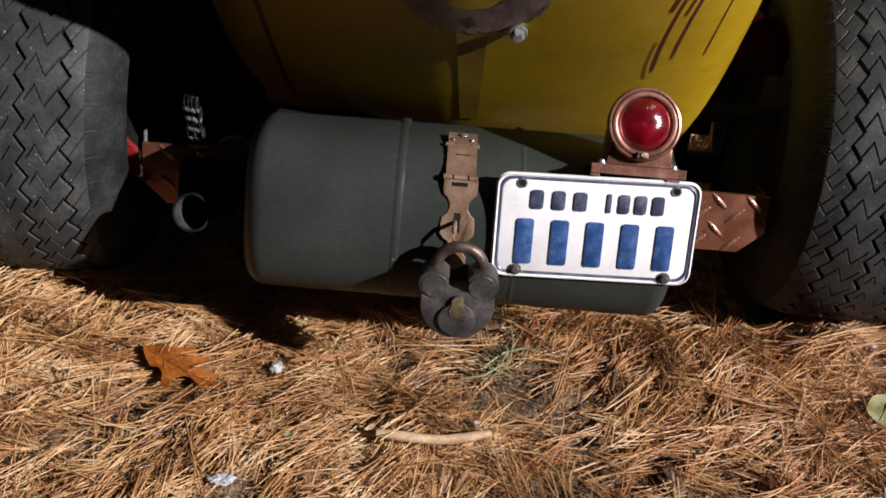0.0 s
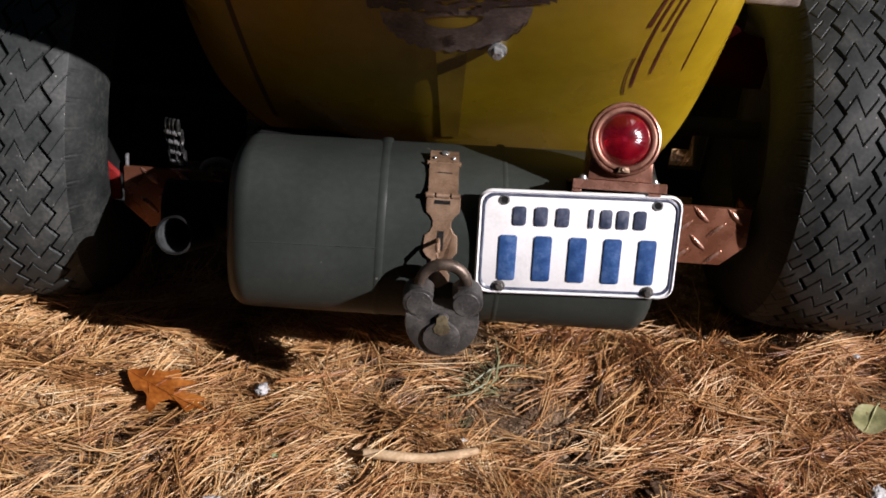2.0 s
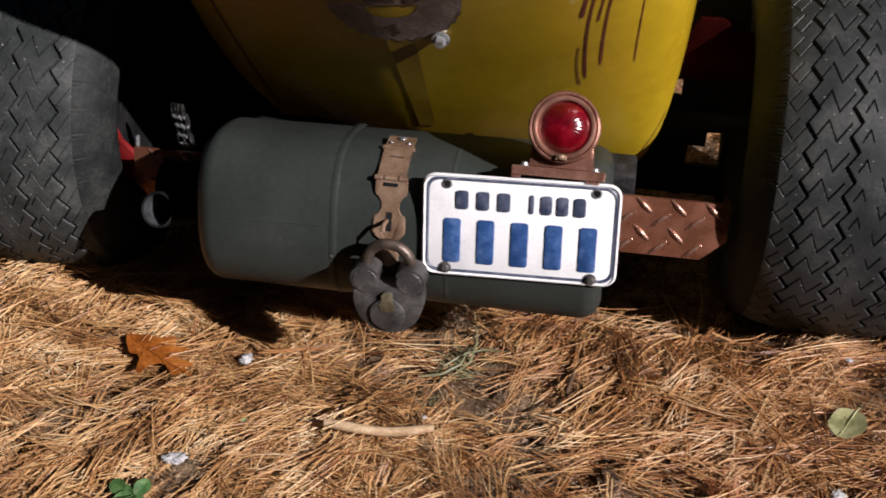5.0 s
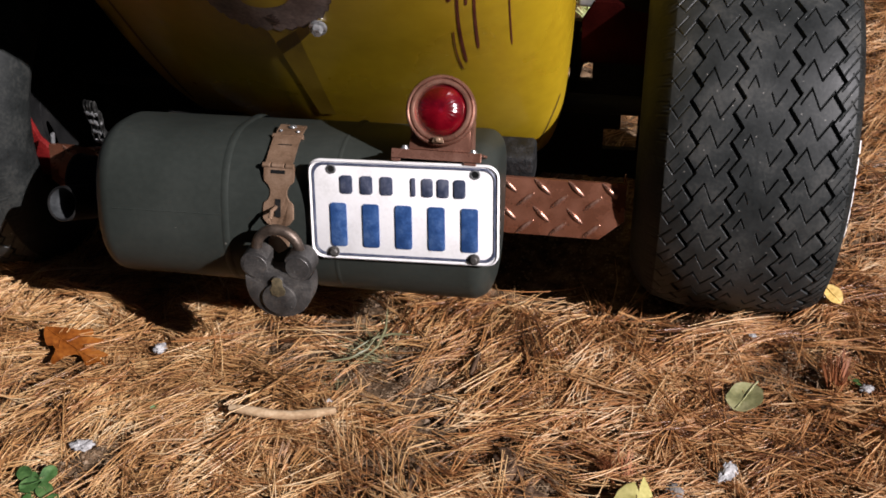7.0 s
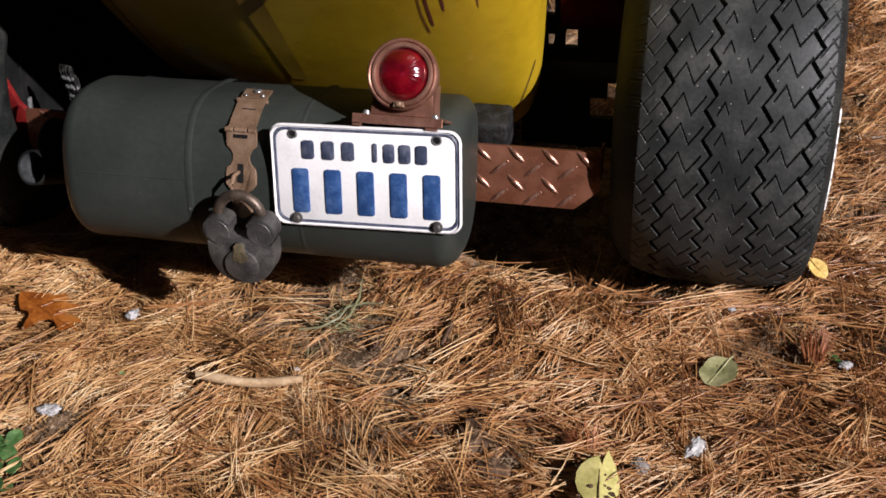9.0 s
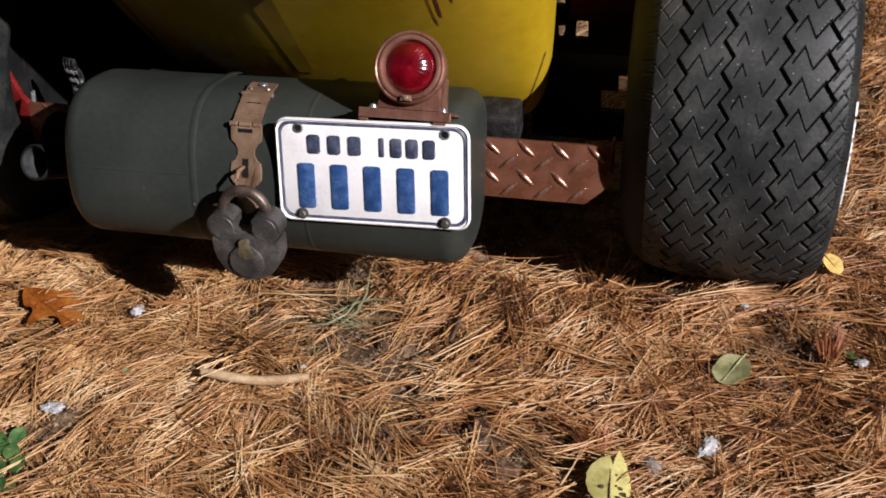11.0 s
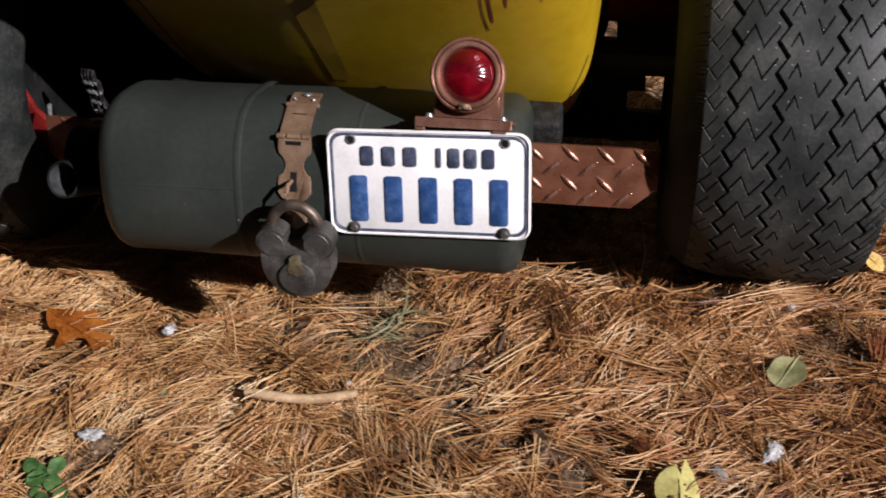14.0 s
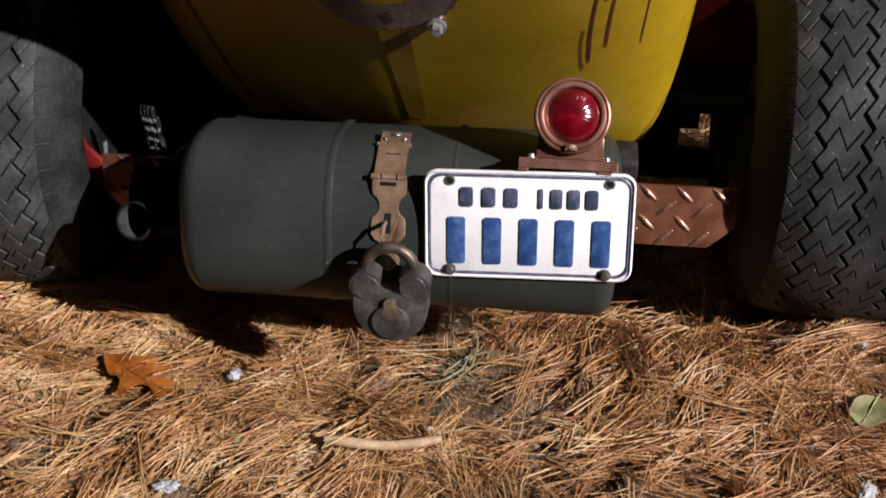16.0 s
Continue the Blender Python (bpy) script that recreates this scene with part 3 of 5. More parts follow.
part("lower_leaf", lower_leaf(), BRONZE, hasp, smooth=False)
for x0, x1, z0, z1 in ((-0.0275, -0.0125, 0.0702, 0.0738), (-0.0225, -0.0165, 0.026, 0.0445), (-0.026, -0.012, 0.0925, 0.0945)):
    bm = bmesh.new()
    u = -0.0116 if z1 < 0.09 else 0.0195
    box(bm, x0, x1, u, u + 0.0012, z0, z1)
    part("slot", at(lean(bm) if z1 < 0.09 else bm, TAIL), BLACK, hasp, smooth=False)
bm = bmesh.new()
tube(bm, [(-0.0215, -0.006, 0.036), (-0.0215, -0.022, 0.036), (-0.0215, -0.029, 0.03), (-0.0215, -0.031, 0.022), (-0.0215, -0.029, 0.014), (-0.0215, -0.022, 0.0085), (-0.0215, -0.006, 0.008)], 0.0021, 10)
part("staple", at(bm, TAIL), BRONZE, hasp, "bronze-painted staple")
for x, u, v, r in ((-0.0195, 0.049, 0.1033, 0.0046), (-0.029, 0.0395, 0.1008, 0.002), (-0.0105, 0.0395, 0.1008, 0.002)):
    bm = bmesh.new()
    lathe(bm, [(0, r), (0.0008, r * 0.95), (0.0018, r * 0.6), (0.002, 0.0)], (x, u - 0.001, v + 0.0022), "z", 16)
    part("screw", at(bm, TAIL), STEEL, hasp, "bright steel screw")

# number plate, slightly askew, with rolled edge and bars
PL = TAIL @ Matrix.Translation((0.1115, -0.012, 0.0415)) @ Matrix.Rotation(radians(-1.7), 4, "Y")
PW, PH = 0.0965, 0.0525
bm = bmesh.new()
prism(bm, rounded_rect(-PW, PW, -PH, PH, 0.013), 0, 0.0016, 0.0005)
plate = part("number_plate", at(bm, PL), PLATE_WHITE, CAR, "white embossed steel number plate with blue characters")


def frame_ring(bm, grow, r_out, y0, y1):
    a, b = rounded_rect(-PW + grow + r_out, PW - grow - r_out, -PH + grow + r_out, PH - grow - r_out, 0.0105), rounded_rect(-PW + grow, PW - grow, -PH + grow, PH - grow, 0.012)
    va, vb = [bm.verts.new((x, y1, z)) for x, z in a], [bm.verts.new((x, y1, z)) for x, z in b]
    mids = [bm.verts.new(((p[0] + q[0]) / 2, y0, (p[1] + q[1]) / 2)) for p, q in zip(a, b)]
    n = len(a)
    for s, t in ((va, mids), (mids, vb)):
        for i in range(n):
            bm.faces.new((s[i], s[(i + 1) % n], t[(i + 1) % n], t[i]))
    return bm


bm = bmesh.new()
frame_ring(bm, 0.0032, 0.0034, -0.0012, 0.0001)
part("blue_border", at(bm, PL), PLATE_DARK, plate, "raised dark blue border line")
bm = bmesh.new()
frame_ring(bm, 0.0002, 0.003, -0.0018, 0.0003)
part("white_rim", at(bm, PL), PLATE_WHITE, plate)


def char_bar(x0, x1, z0, z1, mat):
    bm = bmesh.new()
    prism(bm, rounded_rect(x0, x1, z0, z1, min(0.003, (x1 - x0) / 3), 4), -0.0014, 0.0002, 0.0006)
    part("character_bar", at(bm, PL), mat, plate)


for i in range(5):
    c = -0.0665 + 0.0334 * i
    char_bar(c - 0.0085, c + 0.0085, -0.0385, 0.0075, PLATE_BLUE)
for i in range(3):
    char_bar(-0.0635 + 0.0205 * i, -0.0635 + 0.0205 * i + 0.0125, 0.0175, 0.0365, PLATE_DARK)
for x0, x1 in ((0.0085, 0.013), (0.0195, 0.0305), (0.035, 0.0465), (0.0515, 0.063)):
    char_bar(x0, x1, 0.0175, 0.0365, PLATE_DARK)
for x, z in ((-0.0725, 0.0425), (0.0725, 0.0425)):
    bm = bmesh.new()
    lathe(bm, [(-0.0003, 0.0034), (-0.0006, 0.0033), (-0.0006, 0.0)], (x, 0, z), "y", 18)
    part("bolt_hole", at(bm, PL), BLACK, plate)
    bm = bmesh.new()
    lathe(bm, [(0.0002, 0.0054), (-0.001, 0.0048), (-0.0011, 0.0036), (0.0002, 0.0034)], (x, 0, z), "y", 20)
    part("hole_rim", at(bm, PL), STEEL, plate)
for x, z in ((-0.0725, -0.0445), (0.0715, -0.0455)):
    bm = bmesh.new()
    bolt_head(bm, (x, -0.0005, z), 0.0039, 0.004)
    part("plate_bolt", at(bm, PL), IRON, plate, "dull dark hexagon bolt")

# tail lamp on its bracket
LAMP = TAIL @ Matrix.Translation((0.1455, 0.0, 0.145)) @ Matrix.Rotation(radians(-18), 4, "X")
bm = bmesh.new()
prism(bm, [(-0.046, -0.0485), (0.043, -0.0485), (0.043, -0.0395), (-0.046, -0.0395)], -0.001, 0.0012, 0.0006)
box(bm, -0.046, 0.043, 0.0013, 0.046, -0.0422, -0.0395, 0.0005)
lamp = part("tail_lamp", at(bm, LAMP), LAMP_COPPER, CAR, "copper round tail lamp with red glass", smooth=False)
bm = bmesh.new()
lathe(bm, [(0.004, 0.031), (0.010, 0.0315), (0.03, 0.0305), (0.043, 0.027), (0.05, 0.019), (0.052, 0.0)], (0, 0, 0), "y", 56)
part("housing", at(bm, LAMP), LAMP_COPPER, lamp)
bm = bmesh.new()
prism(bm, [(-0.031, -0.0392), (0.031, -0.0392), (0.030, -0.02), (0.0295, -0.006), (-0.0295, -0.006), (-0.030, -0.02)], 0.008, 0.042, 0.002)
part("pedestal", at(bm, LAMP), LAMP_COPPER, lamp)
bm = bmesh.new()
lathe(bm, [(0.010, 0.0322), (0.008, 0.0342), (0.004, 0.0348), (0.0, 0.0346), (-0.0018, 0.0335), (-0.0022, 0.0322), (-0.0014, 0.0312), (0.0, 0.0308), (-0.0012, 0.0304),
           (-0.0026, 0.0294), (-0.003, 0.0278), (-0.0024, 0.0262), (-0.0008, 0.0252), (0.001, 0.0248), (0.010, 0.0244)], (0, 0, 0), "y", 64, caps=False)
part("bezel", at(bm, LAMP), LAMP_COPPER, lamp, "stepped copper ring")
bm = bmesh.new()
prof = [(0.0025 - 0.0165 * math.sqrt(max(0.0, 1 - (r / 0.0248) ** 2)), r) for r in [0.0248 * math.sin(radians(a)) for a in range(90, -1, -9)]]
lathe(bm, prof, (0, 0, 0), "y", 144, caps=False)
# moulded flutes run from the middle of the glass to its rim
for v in bm.verts:
    reach = math.hypot(v.co.x, v.co.z) / 0.0248
    v.co.y += 0.00022 * math.cos(24 * math.atan2(v.co.z, v.co.x)) * reach * math.sin(math.pi * min(1.0, reach))
lens = part("lens", at(bm, LAMP), RED_GLASS, lamp, "domed red glass lens", angle=80)
lens.visible_shadow = False
bm = bmesh.new()
lathe(bm, [(0.024, 0.0), (0.0225, 0.009), (0.018, 0.017), (0.0115, 0.0225), (0.004, 0.0243)], (0, 0, 0), "y", 40, caps=False)
part("reflector", at(bm, LAMP), STEEL, lamp)
bm = bmesh.new()
lathe(bm, [(0.003, 0.0), (0.005, 0.004), (0.011, 0.005), (0.022, 0.003)], (0.0, 0, 0.0), "y", 16)
part("bulb", at(bm, LAMP), FLUFF, lamp)
for x in (-0.035, 0.033):
    bm = bmesh.new()
    lathe(bm, [(-0.0395, 0.005), (-0.0385, 0.005), (-0.0384, 0.0036), (-0.0362, 0.0033), (-0.0352, 0.002), (-0.035, 0.0)], (x, 0.011, 0), "z", 16)
    part("screw", at(bm, LAMP), STEEL, lamp, "bright steel screw")
for x0, x1 in ((-0.046, -0.037), (0.026, 0.038)):
    bm = bmesh.new()
    box(bm, x0, x1, 0.0014, 0.0034, -0.0515, -0.0423, 0.0003)
    part("plate_tab", at(bm, LAMP), LAMP_COPPER, lamp, smooth=False)
bm = bmesh.new()
prism(bm, [(-0.006, -0.0315), (0.006, -0.0315), (0.004, -0.0262), (-0.004, -0.0262)], -0.006, -0.0035, 0.0004)
part("clip", at(bm, LAMP), BRONZE, lamp)
bm = bmesh.new()
lathe(bm, [(-0.006, 0.0026), (-0.0072, 0.0024), (-0.0076, 0.0015), (-0.0072, 0.0)], (0, 0, -0.0285), "y", 14)
part("clip_screw", at(bm, LAMP), BRONZE, lamp)

# ---- wheels ----
def tri(s):
    s = s % 1.0
    return 4 * s - 1 if s < 0.5 else 3 - 4 * s


PITCH_COUNT = 46


def kinked(k, knots):
    for (k0, a), (k1, b) in zip(knots, knots[1:]):
        if k0 <= k <= k1:
            return a + (b - a) * (k - k0) / (k1 - k0)
    return None


RIB_CUT = ((-1.0, -0.2), (-0.37, 0.36), (0.18, -0.34), (1.0, 0.31))
CUTS = ((-0.046, 0.017, 0.15, RIB_CUT), (0.053, 0.017, 0.7, RIB_CUT),
        (0.002, 0.0215, 0.45, ((-0.9, 0.0), (-0.58, 0.44), (-0.36, 0.04))), (0.002, 0.0215, 0.85, ((0.22, 0.3), (0.45, -0.14), (0.92, 0.4))),
        (-0.085, 0.013, 0.5, ((-1.0, 0.5), (0.0, -0.1), (1.0, 0.5))), (-0.085, 0.013, 0.0, ((-1.0, -0.5), (0.3, 0.2))),
        (0.0885, 0.012, 0.25, ((-1.0, -0.6), (1.0, 0.6))))
# the outer shoulder of the right tyre is cut more finely
FINE_CUTS = CUTS + ((0.0885, 0.012, 0.75, ((-1.0, -0.6), (1.0, 0.6))), (0.0885, 0.012, 0.0, ((-0.1, 0.35), (1.0, -0.3))))


def tread_depth(x, s, cuts):
    """How deep the tread is cut at x across and s pitches of the pattern round the wheel."""
    d = 0.0
    for g, shift in ((-0.068, 0.0), (-0.0242, 0.35), (0.0312, 0.1), (0.075, 0.55)):
        lo = g - 0.0015 + 0.0052 * tri(s + shift)
        hi = g + 0.0015 + 0.0052 * tri(s + shift - 0.075)
        edge = min(x - lo, hi - x)
        if edge > -0.0003:
            d = max(d, min(1.0, (edge + 0.0003) / 0.0009) * 0.0085)
    for c, half, shift, knots in cuts:
        bend = kinked((x - c) / half, knots)
        if bend is not None:
            off = (s + shift - bend) % 1.0
            off = min(off, 1 - off) * math.tau * TYRE_R / PITCH_COUNT
            d = max(d, (0.0034 if abs(c) < 0.08 else 0.0014) * min(1.0, max(0.0, (0.0016 - off) / 0.001)))
    return d


def tyre_mesh(inner):
    """A tyre round the x axis; inner: the side (1 or -1) whose wall bulges towards the car."""
    R = TYRE_R
    prof = []
    xs = [-0.094 + 0.188 * i / 210 for i in range(211)]
    side = [(0.0972, 0.0145), (0.1, 0.0205), (0.1022, 0.0275), (0.1044, 0.036), (0.1065, 0.05), (0.107, 0.064), (0.105, 0.08), (0.0995, 0.096), (0.092, 0.108), (0.088, 0.118), (0.085, 0.124)]
    bulge = lambda x, s: 0.0972 + (x - 0.0972) * (2.7 if s == inner else 1.0)
    prof = [(-bulge(x, -1), R - d) for x, d in reversed(side)] + [(x, R - 0.0118 * (abs(x) / 0.094) ** 3.0) for x in xs] + [(bulge(x, 1), R - d) for x, d in side]
    nside = len(side)
    fine = [radians(-72 + 157 * i / 800) for i in range(801)]
    rest = [radians(85 + 203 * i / 160) for i in range(1, 160)]
    angles = fine + rest
    nv, verts = len(prof), []
    for a in angles:
        s = a / math.tau * PITCH_COUNT
        ca, sa = math.cos(a), math.sin(a)
        for j, (x, r) in enumerate(prof):
            if nside - 2 <= j < nv - nside + 2:
                r -= tread_depth(x, s, FINE_CUTS if inner < 0 else CUTS)
            verts.append((x, -r * ca, r * sa))
    faces = []
    na = len(angles)
    for i in range(na):
        k = (i + 1) % na
        for j in range(nv - 1):
            faces.append((i * nv + j, i * nv + j + 1, k * nv + j + 1, k * nv + j))
    me = bpy.data.meshes.new("tyre")
    me.from_pydata(verts, [], faces)
    me.materials.append(RUBBER)
    me.materials.append(SIDEWALL)
    wall = [0 if nside <= j < nv - nside - 1 else 1 for j in range(nv - 1)]
    me.polygons.foreach_set("material_index", wall * na)
    me.polygons.foreach_set("use_smooth", [True] * len(me.polygons))
    me.set_sharp_from_angle(angle=radians(32))
    return me


tyre_data, dusty_data = tyre_mesh(-1), tyre_mesh(1)
dusty_data.materials[0] = DUSTY_RUBBER
bm = bmesh.new()
lathe(bm, [(-0.088, 0.104), (-0.086, 0.112), (-0.07, 0.1), (0.05, 0.095), (0.07, 0.1), (0.086, 0.112), (0.088, 0.104), (0.06, 0.088), (0.045, 0.05), (0.05, 0.03), (0.05, 0.0)], (0, 0, 0), "x", 48)
rim_data = finish(bm, "rim", BLACK)
bm = bmesh.new()
lathe(bm, [(-0.09, 0.0), (-0.09, 0.07), (-0.05, 0.085), (-0.045, 0.0)], (0, 0, 0), "x", 36)
drum_data = finish(bm, "brake_drum", BLACK)
for wx, wy in WHEELS:
    tyre = new("wheel", tyre_data if wx > 0 else dusty_data)
    tyre.parent = CAR
    tyre.matrix_parent_inverse = Matrix.Translation(-CAR.location)
    tyre.location = (wx, wy, WHEEL_Z)
    if wx < 0:
        tyre.rotation_euler = (radians(3.1), 0, 0)
    tagged(tyre, "black low-profile rubber tyre with sawtooth tread, dusty")
    for nm, data in (("rim", rim_data), ("brake_drum", drum_data)):
        ob = new(nm, data)
        ob.parent = tyre
        if wx < 0:
            ob.rotation_euler = (0, 0, math.pi)

# worn white lettering on the outer sidewall, too far round to read
def letter_block(a0, a1):
    bm = bmesh.new()
    rows = []
    for k in range(5):
        a = radians(a0 + (a1 - a0) * k / 4)
        rows.append([bm.verts.new((x, -r * math.cos(a), r * math.sin(a))) for x, r in ((0.1045, 0.183), (0.1072, 0.181), (0.1081, 0.17), (0.1078, 0.16), (0.104, 0.158))])
    for p, q in zip(rows, rows[1:]):
        for j in range(5):
            bm.faces.new((p[j], p[(j + 1) % 5], q[(j + 1) % 5], q[j]))
    bm.faces.new(rows[0]), bm.faces.new(rows[-1])
    return finish(bm, "sidewall_letter", PLATE_WHITE)


right_wheel = next(o for o in CAR.children if o.name.startswith("wheel") and o.location.x > 0)
for a0, a1 in ((-6, -1), (0.5, 6), (7.5, 13), (14.5, 18), (19.5, 25), (26.5, 31)):
    ob = tagged(new("sidewall_letter", letter_block(a0, a1)), "raised white letter block")
    ob.parent = right_wheel

# ---- chassis and what hangs under it ----
bm = bmesh.new()
tube(bm, [(WHEEL_LEFT + 0.05, WHEEL_Y, WHEEL_Z + 0.018), (WHEEL_RIGHT - 0.05, WHEEL_Y, WHEEL_Z + 0.018)], 0.012, 16)
axle = part("rear_axle", bm, BLACK, CAR, "black axle tube")
bm = bmesh.new()
box(bm, -0.09, 0.09, WHEEL_Y - 0.06, WHEEL_Y + 0.09, 0.13, 0.2, 0.02)
part("axle_housing", bm, BLACK, axle)
for x in (-0.21, 0.15):
    bm = bmesh.new()
    box(bm, x, x + 0.04, 1.26, 2.3, 0.03, 0.085, 0.004)
    part("chassis_rail", bm, BLACK, CAR)
# bar added behind the tank to block sunlight leaking under the tail
bm = bmesh.new()
box(bm, -0.225, 0.17, 1.143, 1.155, 0.1, 0.2, 0.003)
part("light_stop_bar", bm, BLACK, CAR, "black unseen bar added to stop sunlight passing under the tail")
# black sheets added to stand for the shade beside the body, with gaps between them
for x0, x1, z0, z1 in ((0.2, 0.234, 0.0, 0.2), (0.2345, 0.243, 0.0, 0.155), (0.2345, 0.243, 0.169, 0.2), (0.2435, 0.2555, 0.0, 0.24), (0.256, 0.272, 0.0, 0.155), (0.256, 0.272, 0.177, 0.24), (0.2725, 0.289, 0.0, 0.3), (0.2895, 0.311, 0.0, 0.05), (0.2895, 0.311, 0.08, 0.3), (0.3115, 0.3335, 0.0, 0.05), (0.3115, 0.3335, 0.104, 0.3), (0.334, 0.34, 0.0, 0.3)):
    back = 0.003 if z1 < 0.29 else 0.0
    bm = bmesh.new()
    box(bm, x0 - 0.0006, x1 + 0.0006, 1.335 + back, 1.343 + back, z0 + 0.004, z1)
    part("gap_shade_sheet", bm, BLACK, CAR)
# one more added sheet keeps the gap by the left wheel dark
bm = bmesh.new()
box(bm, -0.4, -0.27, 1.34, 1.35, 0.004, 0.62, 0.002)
part("gap_shade_sheet", bm, BLACK, CAR)
bm = bmesh.new()
prism(bm, [(0.262, 0.238), (0.35, 0.238), (0.35, 0.3), (0.321, 0.305), (0.301, 0.3175), (0.2755, 0.3175), (0.262, 0.293)], 1.245, 1.252, 0.001)
part("shock_tower", bm, DARK_RED, CAR, "dark red chamfered steel plate")
bm = bmesh.new()
prism(bm, [(-0.43, 0.1), (-0.38, 0.1), (-0.38, 0.135), (-0.396, 0.155), (-0.404, 0.19), (-0.43, 0.192)], 1.13, 1.137, 0.001)
part("axle_bracket", bm, RED, CAR, "red steel bracket")
bm = bmesh.new()
box(bm, 0.284, 0.347, 1.19, 1.214, 0.373, 0.389, 0.0055, 3)
part("side_bar", bm, material("tan_metal", [(0.2, 0.155, 0.13), (0.3, 0.24, 0.205), (0.38, 0.31, 0.27)], rough=0.4, metal=0.4, scale=60),  CAR, "dull tan metal bar with rounded end")
bm = bmesh.new()
box(bm, 0.232, 0.36, 1.585, 1.612, 0.124, 0.152, 0.006, 3)
part("side_rail", bm, material("pale_metal", [(0.42, 0.42, 0.42), (0.55, 0.55, 0.54), (0.68, 0.67, 0.65)], rough=0.35, metal=0.5, scale=60), CAR, "pale grey metal rail in sunlight")
bm = bmesh.new()
tube(bm, [(0.262, 1.3, 0.25), (0.26, 1.301, 0.225), (0.256, 1.302, 0.2), (0.25, 1.303, 0.172), (0.241, 1.305, 0.14)], 0.0062, 10)
part("brake_hose", bm, BLACK, CAR, "black rubber hose")
bm = bmesh.new()
box(bm, 0.175, 0.222, 1.105, 1.15, 0.15, 0.194, 0.005)
part("mounting_block", bm, material("dark_block", [(0.003, 0.003, 0.003), (0.006, 0.006, 0.006), (0.02, 0.02, 0.02)], rough=0.6, scale=90, fine=300, bump=0.6, depth=0.002, spread=0.2), CAR, "dark hammered metal block")
# black drum with end caps, added beside the tank to darken the shaded bumper
bm = bmesh.new()
lathe(bm, [(-0.308, 0.0), (-0.308, 0.026), (-0.3065, 0.0315), (-0.303, 0.0325), (-0.299, 0.0305), (-0.21, 0.0305), (-0.21, 0.0)], (0, 0.122, 0.004), "x", 36)
part("shade_drum", at(bm, TAIL), BLACK, CAR, "black drum added to stand for the shade over the bumper")
# exhaust: outside coloured black as shaded, bore greyer for its sunlit crescent
bm = bmesh.new()
lathe(bm, [(0.0012, 0.0172), (0.0, 0.0178), (0.0, 0.0192), (0.0012, 0.0198), (0.11, 0.0198), (0.11, 0.0)], (0, 0, 0), "y", 40, caps=False)
pipe = part("exhaust_pipe", at(bm, Matrix.Translation((-0.282, 0.966, 0.192)) @ Matrix.Rotation(radians(-34), 4, "X") @ Matrix.Rotation(radians(-10), 4, "Z")), BLACK, CAR, "dark open exhaust pipe end")
bm = bmesh.new()
lathe(bm, [(0.1, 0.0), (0.1, 0.0168), (0.0014, 0.0171)], (0, 0, 0), "y", 40, caps=False)
part("pipe_bore", at(bm, Matrix.Translation((-0.282, 0.966, 0.192)) @ Matrix.Rotation(radians(-34), 4, "X") @ Matrix.Rotation(radians(-10), 4, "Z")), material("lit_bore_grey", [(0.02, 0.022, 0.023), (0.033, 0.036, 0.037), (0.048, 0.051, 0.053)], rough=0.6, scale=50), pipe)
bm = bmesh.new()
tube(bm, [(-0.28, 1.114, 0.165), (-0.276, 1.113, 0.173), (-0.2685, 1.111, 0.1785), (-0.26, 1.11, 0.1805), (-0.252, 1.109, 0.1785), (-0.2465, 1.108, 0.173), (-0.243, 1.107, 0.163)], 0.0046, 14)
part("hose", bm, material("grey_hose", [(0.06, 0.062, 0.06), (0.09, 0.092, 0.088), (0.12, 0.122, 0.116)], rough=0.6), CAR, "dull grey bent hose")
# roller chain that hangs beside the tank
chain = None
for i in range(4):
    z, x = 0.2087 - 0.0134 * i, -0.3134 + 0.001 * i
    place = Matrix.Translation((x, 1.128 + 0.0015 * math.sin(i), z)) @ Matrix.Rotation(radians(-14), 4, "Z")
    bm = bmesh.new()
    for dx in ((-0.0088, 0.0, 0.0088) if i % 2 else (-0.0068, -0.0018, 0.0022, 0.0068)):
        # side plates with a waist between the two pins
        rim = [(0.0048 * math.cos(a) * (0.75 + 0.25 * abs(math.sin(a))), 0.0108 * math.sin(a)) for a in [math.tau * k / 16 for k in range(16)]]
        side = [[bm.verts.new((dx + w, p, q)) for p, q in rim] for w in (-0.0006, 0.0006)]
        bm.faces.new(side[0]), bm.faces.new(side[1])
        for k in range(16):
            bm.faces.new((side[0][k], side[0][(k + 1) % 16], side[1][(k + 1) % 16], side[1][k]))
    bmesh.ops.recalc_face_normals(bm, faces=bm.faces)
    link = part("chain_link", at(bm, place), CHAIN, chain) if chain else part("roller_chain", at(bm, place), CHAIN, CAR, "greasy steel roller chain")
    chain = chain or link
    bm = bmesh.new()
    lathe(bm, [(-0.0098, 0.0), (-0.0098, 0.0018), (-0.0092, 0.002), (-0.0058, 0.002), (-0.0056, 0.0036), (-0.0008, 0.0036), (-0.0006, 0.002), (0.0006, 0.002), (0.0008, 0.0036), (0.0056, 0.0036), (0.0058, 0.002), (0.0092, 0.002), (0.0098, 0.0018), (0.0098, 0.0)], (0, -0.0012, -0.0067), "x", 12)
    part("roller", at(bm, place), STEEL, chain, "worn bright roller pin")

# ---- padlock on the staple ----
LOCK = TAIL @ Matrix.Translation((-0.0125, -0.0335, 0.009)) @ Matrix.Rotation(radians(8), 4, "X") @ Matrix.Translation((0, 0, -0.045)) @ Matrix.Rotation(radians(-2), 4, "Y")
